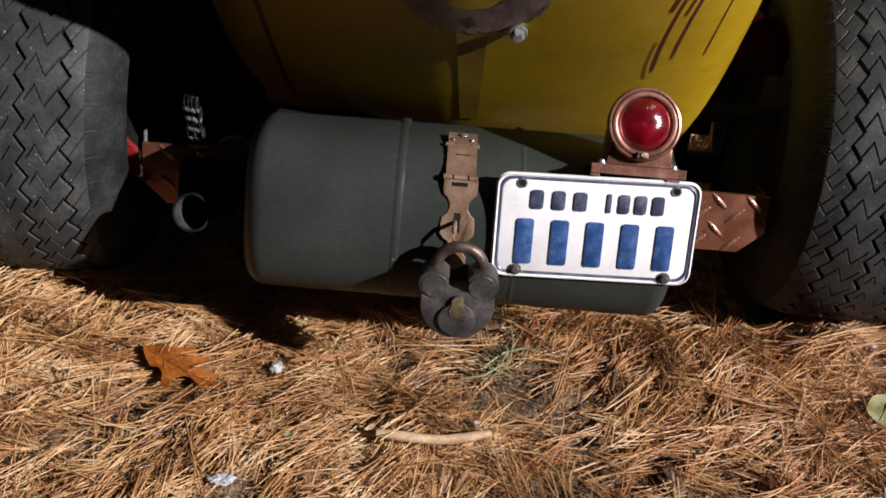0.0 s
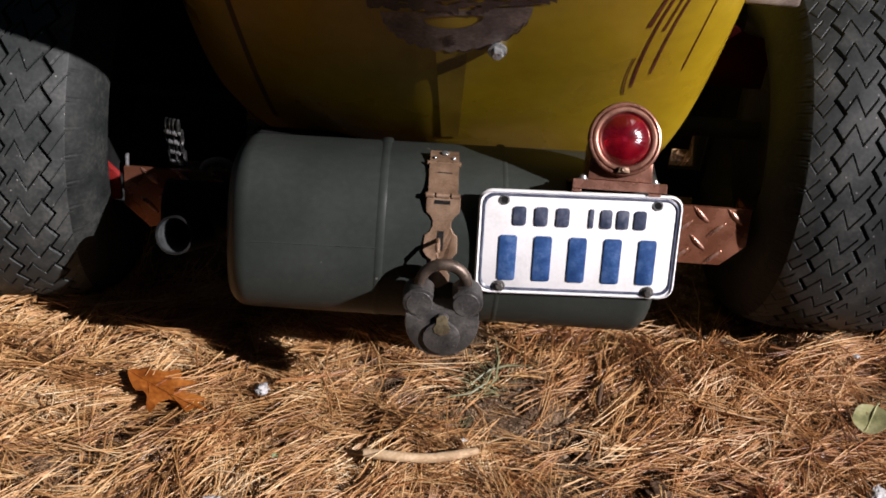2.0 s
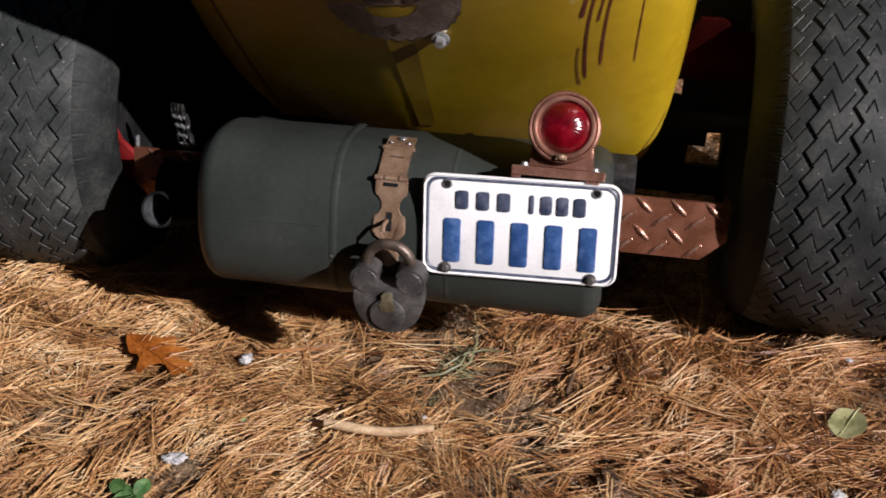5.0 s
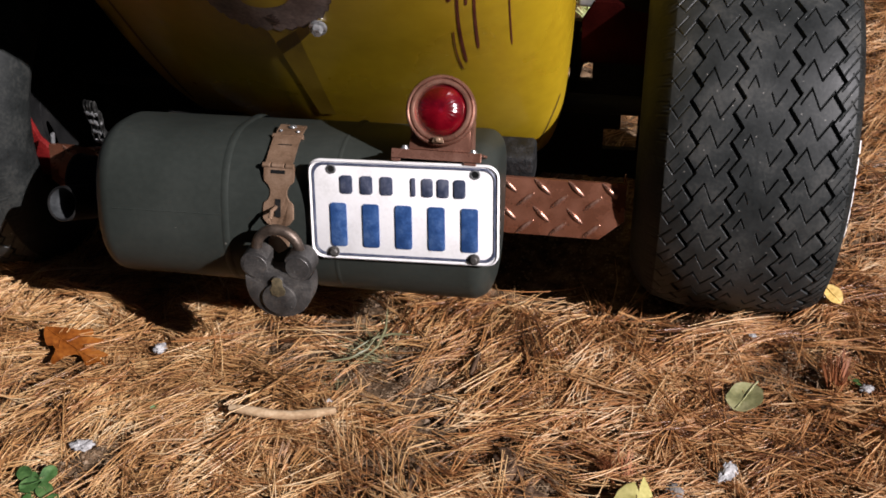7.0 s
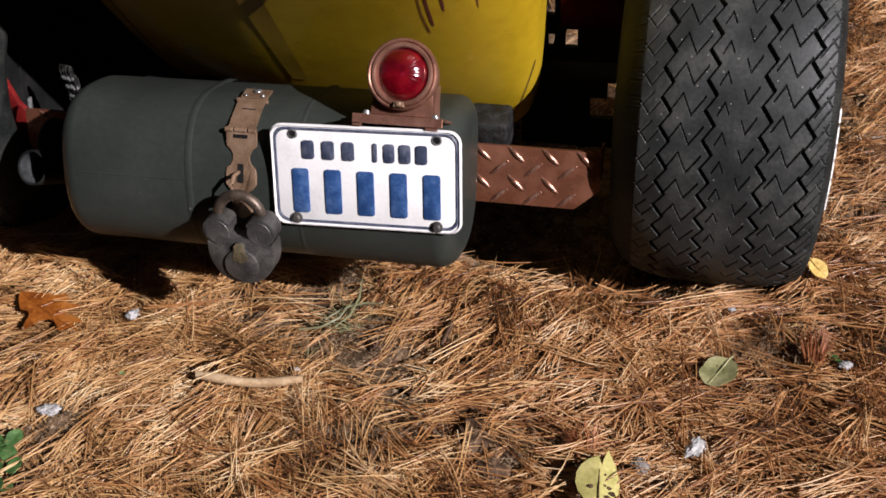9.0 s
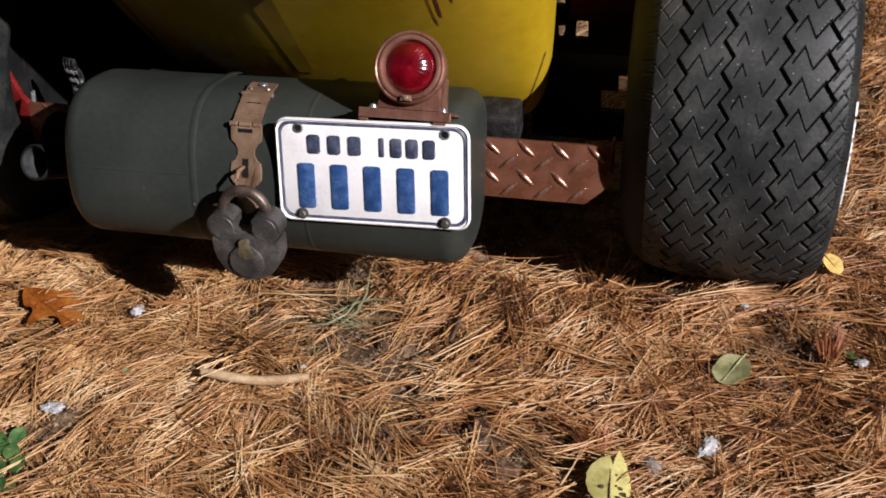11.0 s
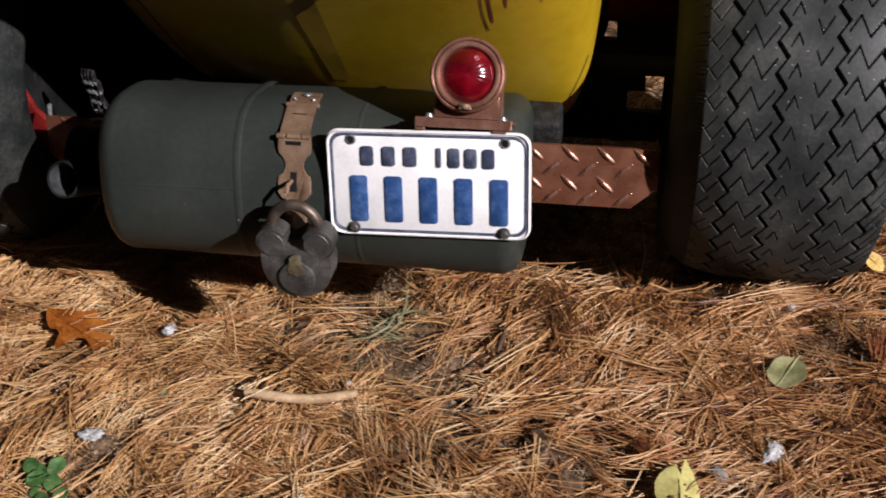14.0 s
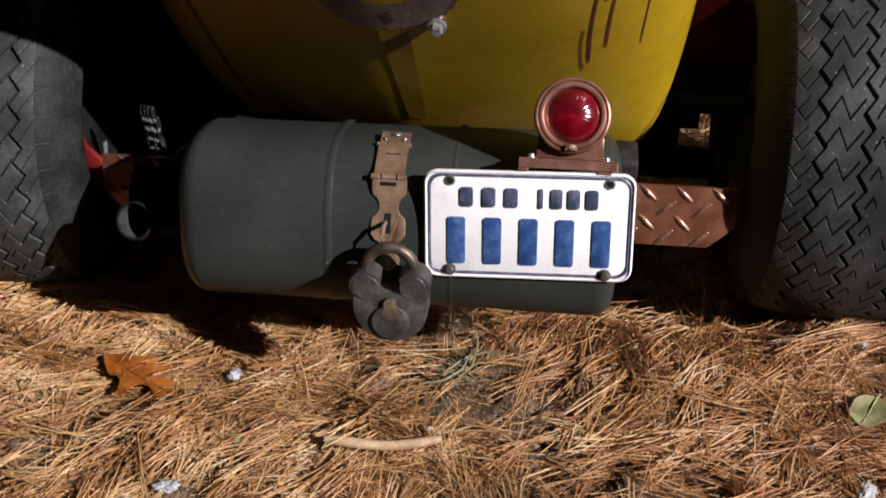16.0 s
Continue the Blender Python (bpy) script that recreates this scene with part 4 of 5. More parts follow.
PADLOCK = root("padlock", TAIL @ Vector((-0.0125, -0.03, -0.075)), "large antique dark iron padlock hanging from the hasp", "padlock")


def lock_outline():
    right = [(0.0, 0.0135), (0.006, 0.0128), (0.0105, 0.0148)]
    cx, cz, r = 0.0225, 0.0205, 0.0158
    for a in range(150, -61, -15):
        right.append((cx + r * math.cos(radians(a)), cz + r * math.sin(radians(a))))
    for a in range(14, -91, -8):
        right.append((0.0355 * math.cos(radians(a)) ** 0.9 if a > -90 else 0.0, -0.001 + 0.0385 * math.sin(radians(a))))
    return right + [(-x, z) for x, z in reversed(right[1:-1])]


bm = bmesh.new()
prism(bm, lock_outline(), -0.0095, 0.0125, 0.0022)
part("case", at(bm, LOCK), IRON, PADLOCK, angle=40)
for s in (1, -1):
    bm = bmesh.new()
    lathe(bm, [(-0.0093, 0.0128), (-0.0101, 0.0122), (-0.0103, 0.0)], (s * 0.0222, 0, 0.0195), "y", 28)
    part("boss", at(bm, LOCK), IRON, PADLOCK)
bm = bmesh.new()
arc = [(0.0225, 0.002, 0.022)] + [(0.0225 * math.cos(radians(a)), 0.002, 0.034 + 0.0225 * math.sin(radians(a))) for a in range(0, 181, 12)] + [(-0.0225, 0.002, 0.022)]
tube(bm, arc, 0.0056, 14)
part("shackle", at(bm, LOCK), SHACKLE, PADLOCK, "round bronze-brown shackle", angle=60)
bm = bmesh.new()
drop = [(0.0178 * math.cos(radians(a)), -0.0165 + 0.0178 * math.sin(radians(a))) for a in range(62, -243, -14)]
drop = drop + [(-0.0055, 0.0015), (-0.0056, 0.0065), (-0.003, 0.0095), (0.0005, 0.0103), (0.004, 0.0093), (0.0062, 0.0063), (0.0058, 0.0015)]
prism(bm, drop, -0.0128, -0.0096, 0.0007)
part("keyhole_cover", at(bm, LOCK), IRON, PADLOCK, angle=40)
bm = bmesh.new()
prism(bm, [(-0.008, -0.005), (-0.0055, 0.0), (-0.0052, 0.0063), (-0.0028, 0.0088), (0.0005, 0.0096), (0.0038, 0.0087), (0.0058, 0.006), (0.0056, 0.0), (0.0085, -0.005), (0.007, -0.0105), (0.0, -0.013), (-0.0065, -0.0105)], -0.0136, -0.0129, 0.0002)
part("cover_tab", at(bm, LOCK), BRASS, PADLOCK, "tarnished brass pivot tab")

# ---- litter on the ground ----
rng = np.random.default_rng(7)


def needle_sheet(name, centres, headings, lengths, mat, label, rise=0.018, tilt=0.1, width=0.00115, segments=4, per=5, fan=0.14, kind="stuff"):
    """Bundles of thin three-sided needles: per needles from each centre, fanned out."""
    n = len(centres) * per
    base = np.repeat(centres, per, axis=0) + rng.normal(0, 0.0042, (n, 2))
    head = np.repeat(headings, per) + rng.normal(0, fan, n)
    length = np.repeat(lengths, per) * rng.uniform(0.75, 1.1, n)
    z0 = np.repeat(rng.uniform(0.0, rise, len(centres)), per) + rng.uniform(0, 0.003, n)
    px, py = base[:, 0], base[:, 1]
    z0 += np.clip(0.0075 * np.sin(41 * px + 13 * py + 1) * np.sin(33 * py - 17 * px) + 0.006 * np.sin(71 * px - 23 * py) * np.sin(57 * py + 31 * px + 2), -0.006, 0.013)
    slope = np.repeat(rng.normal(0, tilt, len(centres)), per) + rng.normal(0, 0.03, n)
    curve = np.repeat(rng.normal(0, 3.6, len(centres)), per) + rng.normal(0, 2.0, n)
    sag = rng.uniform(-0.2, 1.2, n)
    w = width * rng.uniform(0.7, 1.25, n)
    k = np.linspace(0, 1, segments + 1)
    s = length[:, None] * k
    ang = head[:, None] + curve[:, None] * s
    step = length[:, None] / segments
    dx, dy = np.cos(ang) * step, np.sin(ang) * step
    x = base[:, :1] + np.cumsum(dx, 1) - dx[:, :1] - (length / 2 * np.cos(head))[:, None]
    y = base[:, 1:] + np.cumsum(dy, 1) - dy[:, :1] - (length / 2 * np.sin(head))[:, None]
    z = z0[:, None] + slope[:, None] * (s - length[:, None] / 2) + sag[:, None] * 0.004 * np.sin(np.pi * k)[None, :]
    z = np.maximum(z, 0.0006 - 0.004 * rng.random((n, 1))) + dip(x, y)
    taper = np.interp(k, [0, 0.1, 0.75, 1], [0.8, 1.0, 0.9, 0.25])
    sx, sy = -np.sin(ang), np.cos(ang)
    v = np.zeros((n, segments + 1, 3, 3))
    for c, a in enumerate((math.radians(90), math.radians(210), math.radians(330))):
        r = w[:, None] * taper[None, :] * 0.62
        v[:, :, c, 0] = x + sx * r * math.cos(a)
        v[:, :, c, 1] = y + sy * r * math.cos(a)
        v[:, :, c, 2] = z + r * math.sin(a) * 0.8
    verts = v.reshape(-1, 3)
    one = []
    for i in range(segments):
        for c in range(3):
            d = (c + 1) % 3
            one.append((i * 3 + c, i * 3 + d, (i + 1) * 3 + d, (i + 1) * 3 + c))
    one = np.array(one)
    quads = (one[None] + (np.arange(n) * (segments + 1) * 3)[:, None, None]).reshape(-1)
    me = bpy.data.meshes.new(name)
    me.vertices.add(len(verts))
    me.vertices.foreach_set("co", verts.ravel().astype(np.float32))
    me.loops.add(len(quads))
    me.loops.foreach_set("vertex_index", quads.astype(np.int32))
    me.polygons.add(len(quads) // 4)
    me.polygons.foreach_set("loop_start", np.arange(0, len(quads), 4, dtype=np.int32))
    me.update(calc_edges=True)
    me.validate()
    me.polygons.foreach_set("use_smooth", [True] * len(me.polygons))
    me.materials.append(mat)
    return tagged(new(name, me), label, "pine needles", kind=kind)


def heading(x, y):
    """The lie of the needles: swept one way, with swirls."""
    return (0.35 + 0.55 * np.sin(3.1 * x + 1.2) * np.cos(4.3 * y + 0.4) + 0.5 * np.sin(9.5 * x + 5.0 * y) + 0.45 * np.cos(13.0 * y - 7.0 * x + 1.0))


def scatter(count, x0, x1, y0, y1):
    x, y = rng.uniform(x0, x1, count), rng.uniform(y0, y1, count)
    keep = np.ones(count, bool)
    for wx in (WHEEL_RIGHT, WHEEL_LEFT):
        keep &= ~((np.abs(x - wx) < TYRE_HALF - 0.01) & (y > 1.09) & (y < 1.45))
    patch = np.sin(11 * x + 2) * np.sin(13 * y + 1) + 0.7 * np.sin(23 * x - 17 * y)
    keep &= (rng.random(count) > 0.75 * (patch > 0.8))
    keep &= ~((x > -0.37) & (x < 0.35) & (y > 1.125) & (y < 1.4))
    keep &= ~((x > 0.16) & (x < 0.42) & (y > 1.085 + 0.1 * (0.36 - x)) & (y < 1.4)) | (rng.random(count) < 0.25)
    thin = np.array([bare(float(p), float(q)) for p, q in zip(x, y)])
    keep &= rng.random(count) > np.clip(1.2 * thin - 0.1, 0, 0.72)
    return np.stack([x, y], 1)[keep]


def spread_needles(name, count, area, label, **more):
    c = scatter(count, *area)
    h = heading(c[:, 0], c[:, 1]) + rng.normal(0, 0.5, len(c)) + np.where(rng.random(len(c)) < 0.35, rng.uniform(-1.6, 1.6, len(c)), 0)
    pale = rng.random(len(c)) < np.clip(0.68 - 1.6 * c[:, 0], 0.06, 0.9)
    for which, mat, tone in ((~pale, NEEDLES, "dry golden-brown"), (pale, STRAW, "dry pale straw-coloured")):
        needle_sheet(name, c[which], h[which], rng.uniform(0.045, 0.13, int(which.sum())), mat, label.replace("dry golden-brown", tone), **more)


spread_needles("pine_needles", 8800, (-0.62, 0.98, 0.52, 1.2), "thick layer of dry golden-brown pine needles")
c = rng.uniform((-0.6, 0.52), (0.95, 1.1), (17000, 2))
c = c[rng.random(len(c)) < np.array([0.25 + 0.75 * bare(float(p), float(q)) for p, q in c])]
needle_sheet("needle_scraps", c, rng.uniform(0, math.tau, len(c)), rng.uniform(0.005, 0.024, len(c)), SCRAPS, "short broken scraps of dry pine needles", rise=0.014, tilt=0.25, width=0.0009, segments=1, per=2, fan=0.8)
spread_needles("pine_needles", 4400, (0.5, 1.5, 1.1, 2.6), "dry golden-brown pine needles beside the car", segments=2)
spread_needles("pine_needles", 2200, (-0.9, 0.6, 1.15, 2.4), "dry pine needles under the car", segments=2)

# the same carpet, thinning out over the ground around
turn, away = rng.uniform(0, math.tau, 17000), 0.5 + np.abs(rng.normal(0, 1.35, 17000))
c = np.stack([0.18 + 1.15 * away * np.cos(turn), 1.1 + away * np.sin(turn)], 1)
inside = np.zeros(len(c), bool)
for x0, x1, y0, y1 in ((-0.6, 0.96, 0.54, 1.2), (0.5, 1.46, 1.1, 2.56), (-0.86, 0.6, 1.15, 2.36)):
    inside |= (c[:, 0] > x0) & (c[:, 0] < x1) & (c[:, 1] > y0) & (c[:, 1] < y1)
c = c[~inside]
needle_sheet("pine_needles", c, heading(c[:, 0], c[:, 1]) + rng.normal(0, 0.7, len(c)), rng.uniform(0.06, 0.12, len(c)), NEEDLES, "dry pine needles scattered over the yard", width=0.0024, segments=1, per=4, fan=0.4)

BEFORE = set(scene.objects) - {o for o in scene.objects if o.name.startswith(("pine_needles", "needle_scraps"))}


def leaf_mesh(outline, curl, thick=0.0006, rings=5, ripple=0.0015, fold=0.0):
    """A leaf blade: an outline in x and y round its middle, filled in rings, curled, with a raised midrib."""
    bm = bmesh.new()
    n = len(outline)
    layers = []
    for up in (thick, 0.0):
        rows = []
        for r in range(1, rings + 1):
            k = r / rings
            rows.append([bm.verts.new((x * k, y * k, up + curl(x * k, y * k) + ripple * noise.noise((x * k * 60, y * k * 60, 0.3)) + fold * abs(y * k))) for x, y in outline])
        mid = bm.verts.new((0, 0, up + curl(0, 0)))
        for i in range(n):
            bm.faces.new((mid, rows[0][i], rows[0][(i + 1) % n]))
        for a, b in zip(rows, rows[1:]):
            for i in range(n):
                bm.faces.new((a[i], b[i], b[(i + 1) % n], a[(i + 1) % n]))
        layers.append(rows[-1])
    for i in range(n):
        bm.faces.new((layers[0][i], layers[0][(i + 1) % n], layers[1][(i + 1) % n], layers[1][i]))
    return bm


def drop_outline(length, wide, tip=1.3, n=36):
    out = []
    for i in range(n):
        a = math.tau * i / n
        c, s = math.cos(a), math.sin(a)
        k = 0.5 + 0.5 * c
        out.append((length / 2 * c, wide / 2 * math.copysign(abs(s) ** (0.85 + tip * 0.5 * k), s) * (1 + 0.04 * math.sin(5 * a))))
    return out


# brown oak leaf: ragged lobes on the far side, a torn straight edge, its stalk end lifted
OAK_EDGE = ((-0.043, 0.018), (-0.023, 0.025), (-0.005, 0.026), (0.007, 0.032), (0.012, 0.026), (0.01, 0.019), (0.031, 0.019), (0.018, 0.006), (0.043, -0.004), (0.035, -0.011), (0.049, -0.024),
            (0.033, -0.019), (0.026, -0.028), (0.015, -0.015), (0.005, -0.012), (-0.005, -0.021), (-0.008, -0.039), (-0.014, -0.032), (-0.017, -0.014), (-0.024, -0.007), (-0.03, -0.009), (-0.039, 0.004))
oak = []
for i, p in enumerate(OAK_EDGE):
    q, before, after = OAK_EDGE[(i + 1) % 22], OAK_EDGE[i - 1], OAK_EDGE[(i + 2) % 22]
    for k in (0.0, 0.34, 0.67):
        # rounded between the lobe points
        m0, m1 = [0.3 * (b - a) for a, b in zip(before, q)], [0.3 * (b - a) for a, b in zip(p, after)]
        oak.append(tuple((2 * k ** 3 - 3 * k * k + 1) * p[j] + (k ** 3 - 2 * k * k + k) * m0[j] + (3 * k * k - 2 * k ** 3) * q[j] + (k ** 3 - k * k) * m1[j] for j in (0, 1)))


def oak_curl(x, y):
    return 0.004 + 2.0 * y * y + 1.2 * x * x - 0.16 * x


OAK_AT = pose(-0.295, 0.922, 0.021, -4, 0, 0)
OAK = root("oak_leaf", (-0.295, 0.922, 0.0), "curled russet brown oak leaf lying on pine needles", "leaf")
bm = leaf_mesh(oak, oak_curl)
part("blade", at(bm, OAK_AT), OAK_LEAF, OAK)
def oak_vein(a, b, r0, r1):
    bm = bmesh.new()
    pts = [(a[0] + (b[0] - a[0]) * k / 7, a[1] + (b[1] - a[1]) * k / 7) for k in range(8)]
    tube(bm, [(x, y, oak_curl(x, y) + 0.0011) for x, y in pts], [r0 + (r1 - r0) * k / 7 for k in range(8)], 6)
    return at(bm, OAK_AT)


part("midrib", oak_vein((-0.042, 0.0165), (0.046, -0.0225), 0.0009, 0.0004), OAK_LEAF, OAK, "paler leaf rib")
for a, b in (((-0.02, 0.0068), (-0.01, -0.032)), ((0.002, -0.003), (0.024, -0.024)), ((-0.012, 0.003), (0.008, 0.028)), ((0.008, -0.0055), (0.029, 0.017)), ((0.02, -0.011), (0.04, -0.005))):
    part("side_vein", oak_vein(a, b, 0.0006, 0.0003), OAK_LEAF, OAK)


def plain_leaf(name, place, turn, length, wide, mat, label, cup=2.0, fold=0.12, tilt=(0, 0), stem=0.012, tip=1.2):
    base = root(name, (place[0], place[1], 0.0), label, "leaf")
    m = pose(*place, tilt[0], tilt[1], turn)
    curl = lambda x, y: cup * x * x
    part("blade", at(leaf_mesh(drop_outline(length, wide, tip), curl, fold=fold, ripple=0.002), m), mat, base)
    bm = bmesh.new()
    tube(bm, [(length * (0.46 - 0.092 * i), 0.0, curl(length * (0.46 - 0.092 * i), 0) + 0.0011) for i in range(11)] + [(-length / 2 - stem, 0.001, curl(length / 2, 0) + 0.001)], [0.0003 + 0.00007 * i for i in range(12)], 8)
    part("midrib", at(bm, m), mat, base, "paler leaf rib and stalk")
    return base


plain_leaf("green_leaf", (0.472, 0.9435, 0.026), 240, 0.041, 0.039, GREEN_LEAF, "round dull green leaf lying flat on pine needles", 2.0, 0.12, (8, 5), 0.006, 0.35)

# a yellow leaf folded to a low ridge along its rib, split at the end, with brown holes and a browned edge
FOLDED_EDGE = ((0.0045, 0.016), (0.002, 0.027), (-0.008, 0.025), (-0.0155, 0.0195), (-0.0205, 0.012), (-0.0226, 0.0), (-0.021, -0.01), (-0.016, -0.021), (-0.01, -0.029), (-0.004, -0.033),
               (0.001, -0.029), (0.005, -0.023), (0.01, -0.025), (0.014, -0.016), (0.018, -0.013), (0.0207, -0.002), (0.0205, 0.009), (0.0185, 0.019), (0.0155, 0.028), (0.0127, 0.035), (0.009, 0.028), (0.006, 0.021))
FOLDED_AT = pose(0.3635, 0.778, 0.034, 4, 4, 12)


def folded_curl(x, y):
    off = x - 0.13 * y
    return -(0.38 if off > 0 else 0.25) * abs(off) + 1.5 * y * y


folded = root("yellow_leaf", (0.3635, 0.778, 0.0), "pale yellow folded leaf with brown holes on pine needles", "leaf")
bm = leaf_mesh(FOLDED_EDGE, folded_curl, ripple=0.0012)
part("blade", at(bm, FOLDED_AT), YELLOW_LEAF, folded)
bm = bmesh.new()
tube(bm, [(0.13 * y, y, folded_curl(0.13 * y, y) + 0.0007) for y in (-0.045, -0.03, -0.015, 0.0, 0.012)], [0.0008, 0.0007, 0.0006, 0.0005, 0.0003], 6)
part("midrib", at(bm, FOLDED_AT), BARK, folded, "dark leaf rib and stalk")
for hx, hy, r in ((-0.0085, -0.007, 0.0024), (0.0068, 0.006, 0.0012), (0.0094, -0.008, 0.002), (0.0055, -0.006, 0.0012), (0.012, -0.014, 0.003), (0.0065, -0.019, 0.0025)):
    bm = bmesh.new()
    ring = [(hx + r * (1 + 0.35 * math.sin(3 * a + hx * 900)) * math.cos(a), hy + 0.8 * r * math.sin(a)) for a in (math.tau * k / 9 for k in range(9))]
    top = [bm.verts.new((x, y, folded_curl(x, y) + 0.0019)) for x, y in ring]
    low = [bm.verts.new((x, y, folded_curl(x, y) + 0.0002)) for x, y in ring]
    bm.faces.new(top)
    for k in range(9):
        bm.faces.new((low[k], low[(k + 1) % 9], top[(k + 1) % 9], top[k]))
    part("brown_spot", at(bm, FOLDED_AT), BARK, folded, "dark brown rotted spot")

plain_leaf("yellow_leaf", (0.579, 1.128, 0.022), -40, 0.027, 0.02, GOLD_LEAF, "small bright yellow leaf beside the tyre", 3.0, 0.2, (10, 25))


def stick(name, pts, radii, mat, label):
    bm = bmesh.new()
    tube(bm, pts, radii, 12)
    for v in bm.verts:
        v.co.z += 0.0006 * noise.noise(v.co * 160)
    return thing(name, bm, mat, label, "stick", angle=60)


stick("bare_stick", [(-0.08 + 0.0117 * i, 0.8498 - 0.0075 * math.sin(math.pi * i / 10) + 0.0011 * i, 0.031 + 0.001 * math.sin(i * 0.8)) for i in range(11)],
      [0.004, 0.0052, 0.0055, 0.0055, 0.0053, 0.0052, 0.0051, 0.0052, 0.0051, 0.0049, 0.0038], STICK, "pale bare peeled stick lying on pine needles")
for (x, y, a, l, r) in ((0.174, 0.962, 80, 0.034, 0.0032), (0.135, 0.79, 76, 0.045, 0.003)):
    c, s = math.cos(radians(a)), math.sin(radians(a))
    stick("twig", [(x + c * l * (k - 0.5), y + s * l * (k - 0.5) + 0.002 * math.sin(5 * k), 0.018 + 0.005 * k) for k in (0, 0.25, 0.5, 0.75, 1)], [r * 0.7, r, r * 0.95, r * 0.9, r * 0.6], BARK, "short dark broken twig among pine needles")


def lump(name, place, size, mat, label, category, rough=0.45, seed=0.0, subs=3):
    bm = bmesh.new()
    bmesh.ops.create_icosphere(bm, subdivisions=subs, radius=1.0)
    for v in bm.verts:
        d = 1 + rough * noise.noise(v.co * 1.7 + Vector((seed, seed * 2, 0))) + 0.5 * rough * noise.noise(v.co * 5 + Vector((0, seed, 0)))
        v.co = Vector((v.co.x * size[0] * d, v.co.y * size[1] * d, v.co.z * size[2] * d))
    return thing(name, at(bm, pose(*place, 0, 0, seed * 57)), mat, label, category, angle=80)


def fluff(x, y, long, wide, turn, seed, mat):
    """A matted scrap: one flattened body, drawn out into uneven clumps and wisps."""
    bm = bmesh.new()
    bmesh.ops.create_icosphere(bm, subdivisions=4, radius=1.0)
    for v in bm.verts:
        p = v.co.copy()
        d = 1 + 0.5 * noise.noise(p * 1.6 + Vector((seed, 0, 2 * seed))) + 0.42 * noise.noise(p * 3.7 + Vector((0, seed, 0))) + 0.22 * noise.noise(p * 9 + Vector((0, 0, seed)))
        wisp = 0.5 * max(0.0, noise.noise(p * 5.5 + Vector((seed, seed, 0))) - 0.25)
        v.co = Vector((p.x * 0.42 * long * (d + wisp), p.y * 0.42 * wide * (d + wisp), p.z * 0.24 * wide * d))
    return thing("white_fluff", at(bm, pose(x, y, 0.023, 0, 0, turn)), mat, "small white scrap of fluff caught in pine needles", "fluff", angle=80)


GREY_FLUFF = material("grey_fluff", [(0.08, 0.072, 0.066), (0.15, 0.135, 0.125), (0.24, 0.22, 0.2)], rough=0.9, scale=90, fine=400, bump=0.6, depth=0.002)
for i, (x, y, long, wide, turn) in enumerate(((-0.195, 0.934, 0.017, 0.015, 60), (-0.226, 0.783, 0.026, 0.015, 8), (0.453, 0.842, 0.031, 0.017, 58), (0.603, 0.978, 0.014, 0.011, 30), (0.483, 1.045, 0.009, 0.007, 0), (0.0225, 0.881, 0.008, 0.006, 10))):
    fluff(x, y, long, wide, turn, i + 3, FLUFF)
fluff(0.4, 0.809, 0.024, 0.016, 120, 21, GREY_FLUFF)
for i, (x, y, r) in enumerate(((0.23, 0.83, 0.016), (0.255, 0.79, 0.014), (-0.15, 0.7, 0.02), (-0.2, 0.705, 0.017), (0.15, 0.885, 0.01), (-0.155, 0.94, 0.012), (0.42, 0.79, 0.013), (0.3, 0.935, 0.009), (0.56, 0.965, 0.012), (0.1, 0.945, 0.011), (0.01, 0.79, 0.012))):
    lump("bark_chip", (x, y, 0.012), (r * 1.3, r * 0.8, r * 0.32), BARK, "dark flake of bark among pine needles", "bark", 0.6, 0.9 * i + 2.0)


def tuft(x, y, count, spread, height, lean, label, mat=None, name="needle_tuft"):
    bm = bmesh.new()
    for i in range(count):
        a, r = rng.uniform(0, math.tau), spread * math.sqrt(rng.random())
        bx, by = x + r * math.cos(a) * 0.5, y + r * math.sin(a) * 0.5
        tx, ty = bx + r * math.cos(a) + lean[0] + rng.normal(0, 0.003), by + r * math.sin(a) + lean[1] + rng.normal(0, 0.003)
        h = height * rng.uniform(0.6, 1.0)
        tube(bm, [(bx, by, 0.002), ((bx + tx) / 2, (by + ty) / 2, 0.6 * h), (tx, ty, h)], [0.0007, 0.0006, 0.0002], 3, False)
    return tagged(new(name, finish(bm, name, mat or RED_NEEDLES)), label, "pine needles")


tuft(0.572, 0.985, 100, 0.014, 0.042, (0.0, 0.02), "upright tuft of red-brown pine needles")
tuft(0.345, 0.822, 70, 0.014, 0.034, (-0.005, 0.02), "upright tuft of red-brown pine needles")
tuft(-0.012, 0.772, 70, 0.022, 0.03, (0.012, 0.022), "upright tuft of golden-brown pine needles", GOLD_NEEDLES)
tuft(0.065, 0.975, 40, 0.03, 0.035, (-0.015, -0.004), "sparse dull green grass blades in pine needles", GRASS, "grass_tuft")
tuft(0.02, 0.914, 30, 0.016, 0.018, (0.0, 0.0), "sparse dull green moss sprigs in pine needles", GRASS, "grass_tuft")
tuft(-0.36, 0.955, 24, 0.03, 0.02, (-0.02, 0.004), "sparse dull green grass blades in pine needles", GRASS, "grass_tuft")

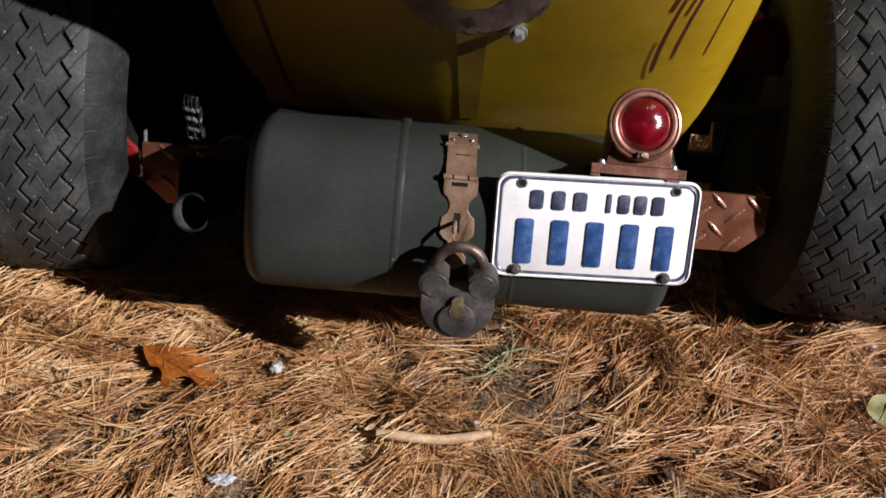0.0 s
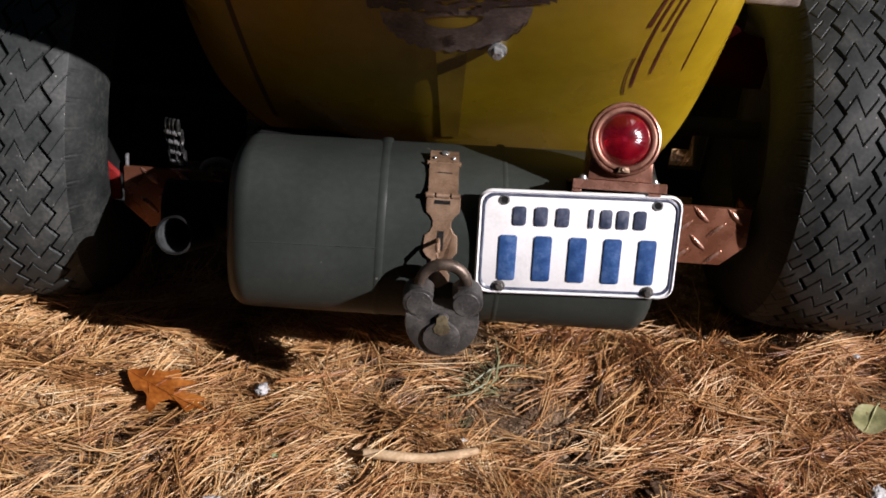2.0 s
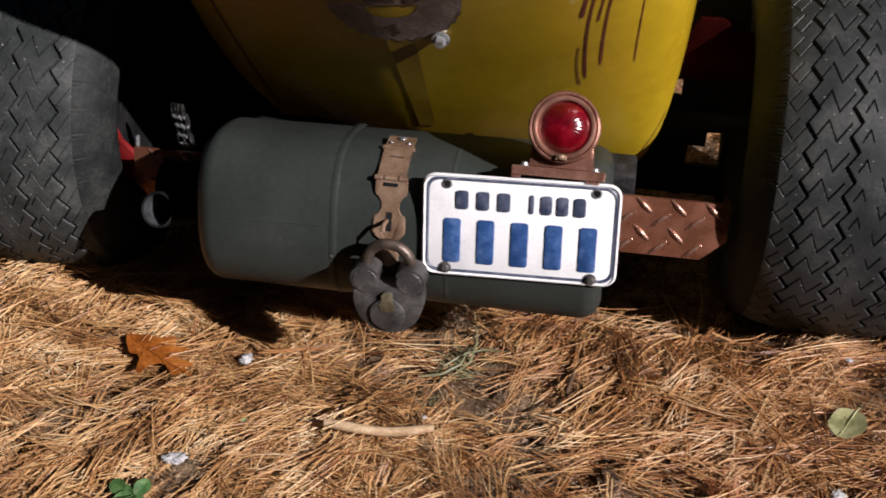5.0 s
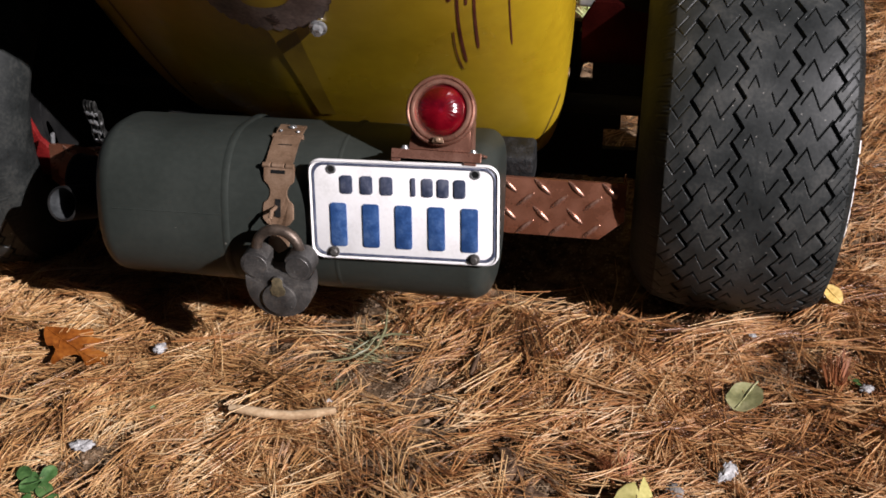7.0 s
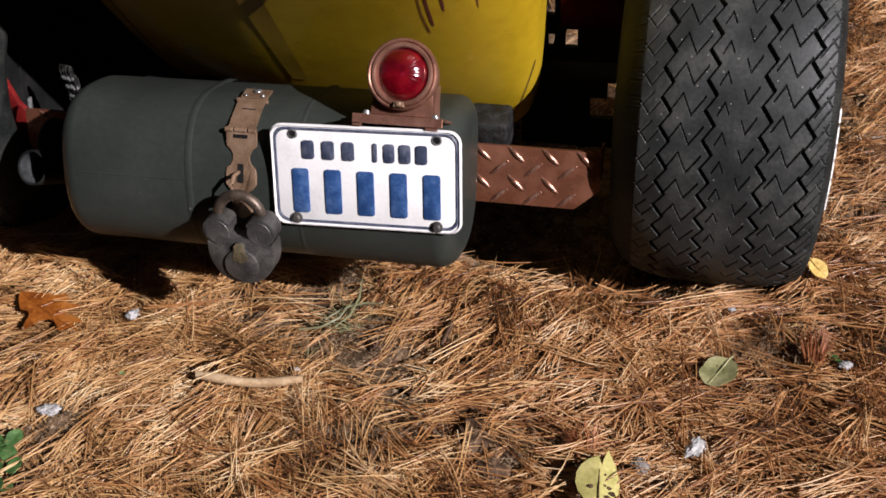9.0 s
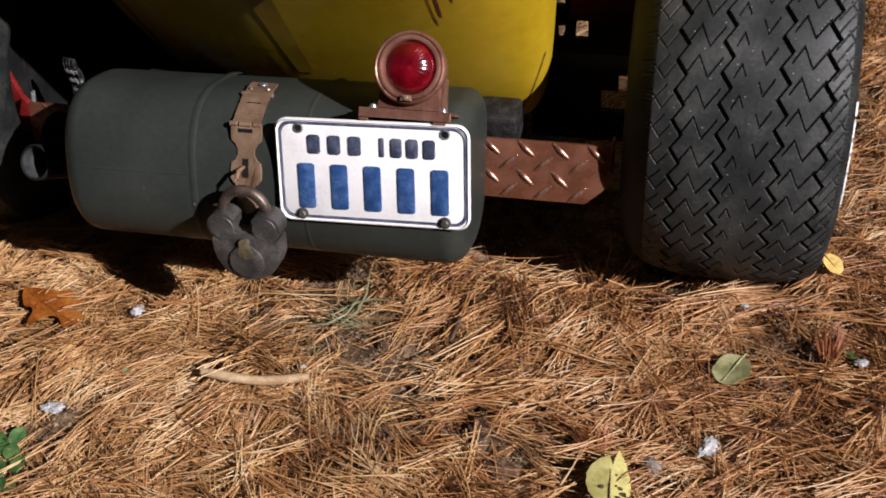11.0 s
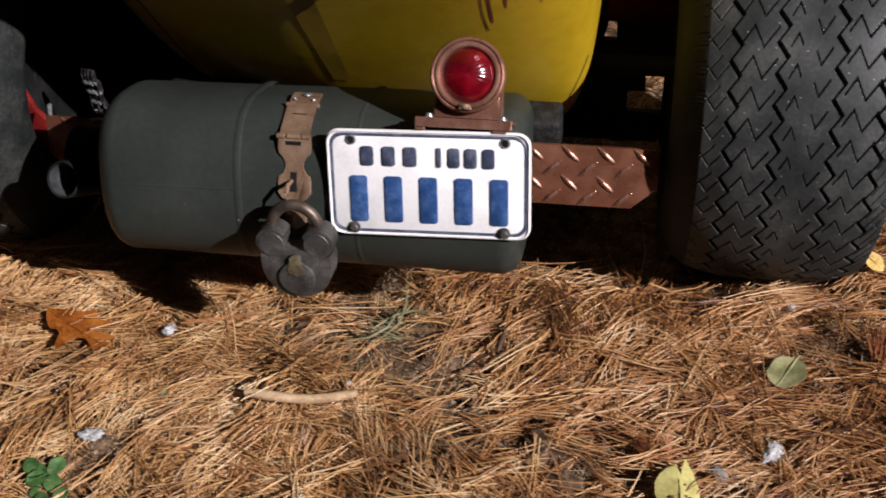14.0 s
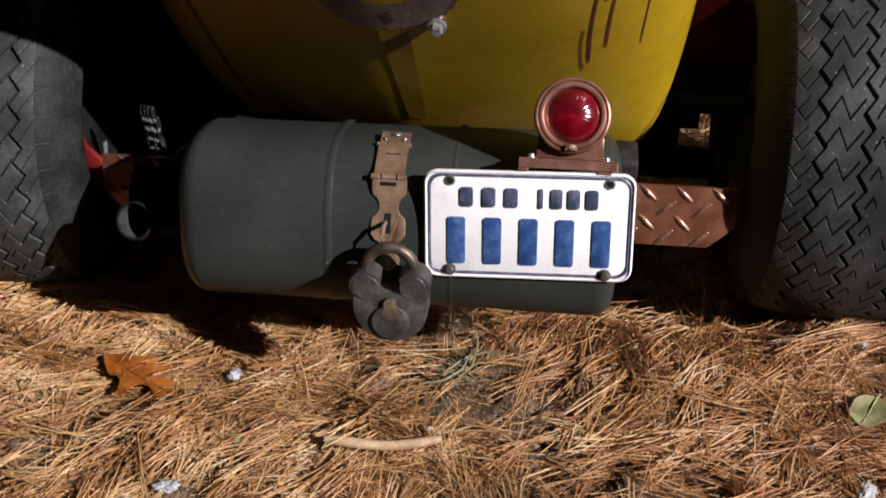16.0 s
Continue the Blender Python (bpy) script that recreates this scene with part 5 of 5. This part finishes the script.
for bx, by, n in ((-0.252, 0.727, 11), (-0.238, 0.69, 6), (-0.171, 0.845, 3), (0.59, 0.99, 3)):
    plant = root("green_sprout", (bx, by, 0.0), "low bright green seedling growing through pine needles", "plant")
    for i in range(n):
        a, r = rng.uniform(0, 360), rng.uniform(0.003, 0.02) * (1 if n > 4 else 0.5)
        size = rng.uniform(0.013, 0.022) * (1 if n > 4 else 0.45)
        px, py = bx + r * math.cos(radians(a)), by + r * math.sin(radians(a))
        bm = leaf_mesh(drop_outline(size, size * 0.8, 0.6, 18), lambda x, y: 3 * x * x, rings=3, fold=0.2)
        part("leaflet", at(bm, pose(px, py, 0.016 + rng.uniform(0, 0.012), rng.uniform(-20, 20), rng.uniform(-20, 20), a)), SPROUT, plant)
        bm = bmesh.new()
        tube(bm, [(bx, by, 0.0), ((bx + px) / 2, (by + py) / 2, 0.012), (px, py, 0.017)], 0.0007, 5)
        part("stalk", bm, SPROUT, plant)

for pts in (((0.004, 0.944), (0.03, 0.949), (0.048, 0.964), (0.057, 0.99)), ((0.045, 0.955), (0.058, 0.972), (0.062, 1.0), (0.058, 1.03)), ((0.03, 0.965), (0.05, 0.985), (0.072, 0.992), (0.1, 0.99))):
    bm = bmesh.new()
    tube(bm, [(x, y, 0.019 + 0.003 * k) for k, (x, y) in enumerate(pts)], [0.0009, 0.0014, 0.0013, 0.0004], 6)
    thing("long_grass", bm, GRASS, "long bent grey-green stem of grass on pine needles", "grass")

# beyond the wheel: lime-green grass in the sun
LIME = material("lime_grass", [(0.3, 0.37, 0.12), (0.48, 0.54, 0.22), (0.62, 0.66, 0.36)], rough=0.5, scale=30, island=True, bump=0)
for gx0, gy0 in ((0.25, 1.79), (0.275, 1.83), (0.37, 1.83), (0.39, 1.9), (0.35, 1.8), (0.3, 2.1), (0.4, 2.05)):
    tuft(gx0, gy0, 60, 0.03, 0.05, (0.0, -0.01), "tuft of sunlit lime-green grass", LIME, "grass_tuft")

# crumbs of bark and soil between the needles
verts, faces = [], []
for i in range(5200):
    cx, cy, r = rng.uniform(-0.6, 0.95), rng.uniform(0.55, 1.1), 0.0008 + 0.0032 * rng.random() ** 2
    if rng.random() > 0.2 + bare(cx, cy):
        continue
    cz = ground_z(cx, cy) + 0.013
    k = len(verts)
    for dx, dy, dz in ((-1, 0, 0), (1, 0, 0.1), (0, -1, 0), (0, 1, 0.1), (0.1, 0, 0.8), (0, 0.1, -0.5)):
        j = rng.uniform(0.6, 1.3, 3)
        verts.append((cx + r * dx * j[0] * 1.4, cy + r * dy * j[1], cz + r * dz * j[2] + (0.004 if i % 3 == 0 else 0.0005)))
    for a, b in ((0, 2), (2, 1), (1, 3), (3, 0)):
        faces += [(k + a, k + b, k + 4), (k + b, k + a, k + 5)]
me = bpy.data.meshes.new("litter_crumbs")
me.from_pydata(verts, [], faces)
me.materials.append(material("soil_crumbs", [(0.03, 0.02, 0.013), (0.09, 0.06, 0.038), (0.17, 0.115, 0.072), (0.36, 0.26, 0.17)], rough=0.85, scale=60, island=True, bump=0.3))
tagged(new("litter_crumbs", me), "dark crumbs of bark and soil between needles", "litter", kind="stuff")

# the litter settles on the sunken soil, its top level with the ground line
LITTER_DROP = 0.013
for ob in scene.objects:
    if ob.parent is None and ob not in BEFORE:
        ob.location.z -= LITTER_DROP

# repeats that belong together
for kind_name, group_name in (("white_fluff", "scraps of white fluff"), ("bark_chip", "flakes of bark"), ("yellow_leaf", "yellow leaves"), ("needle_tuft", "tufts of red-brown needles"),
                              ("grass_tuft", "tufts of grass"), ("long_grass", "stems of grass"), ("green_sprout", "green seedlings"), ("twig", "broken twigs")):
    for ob in scene.objects:
        if ob.parent is None and ob.name.split(".")[0] == kind_name:
            tagged(ob, group=group_name)
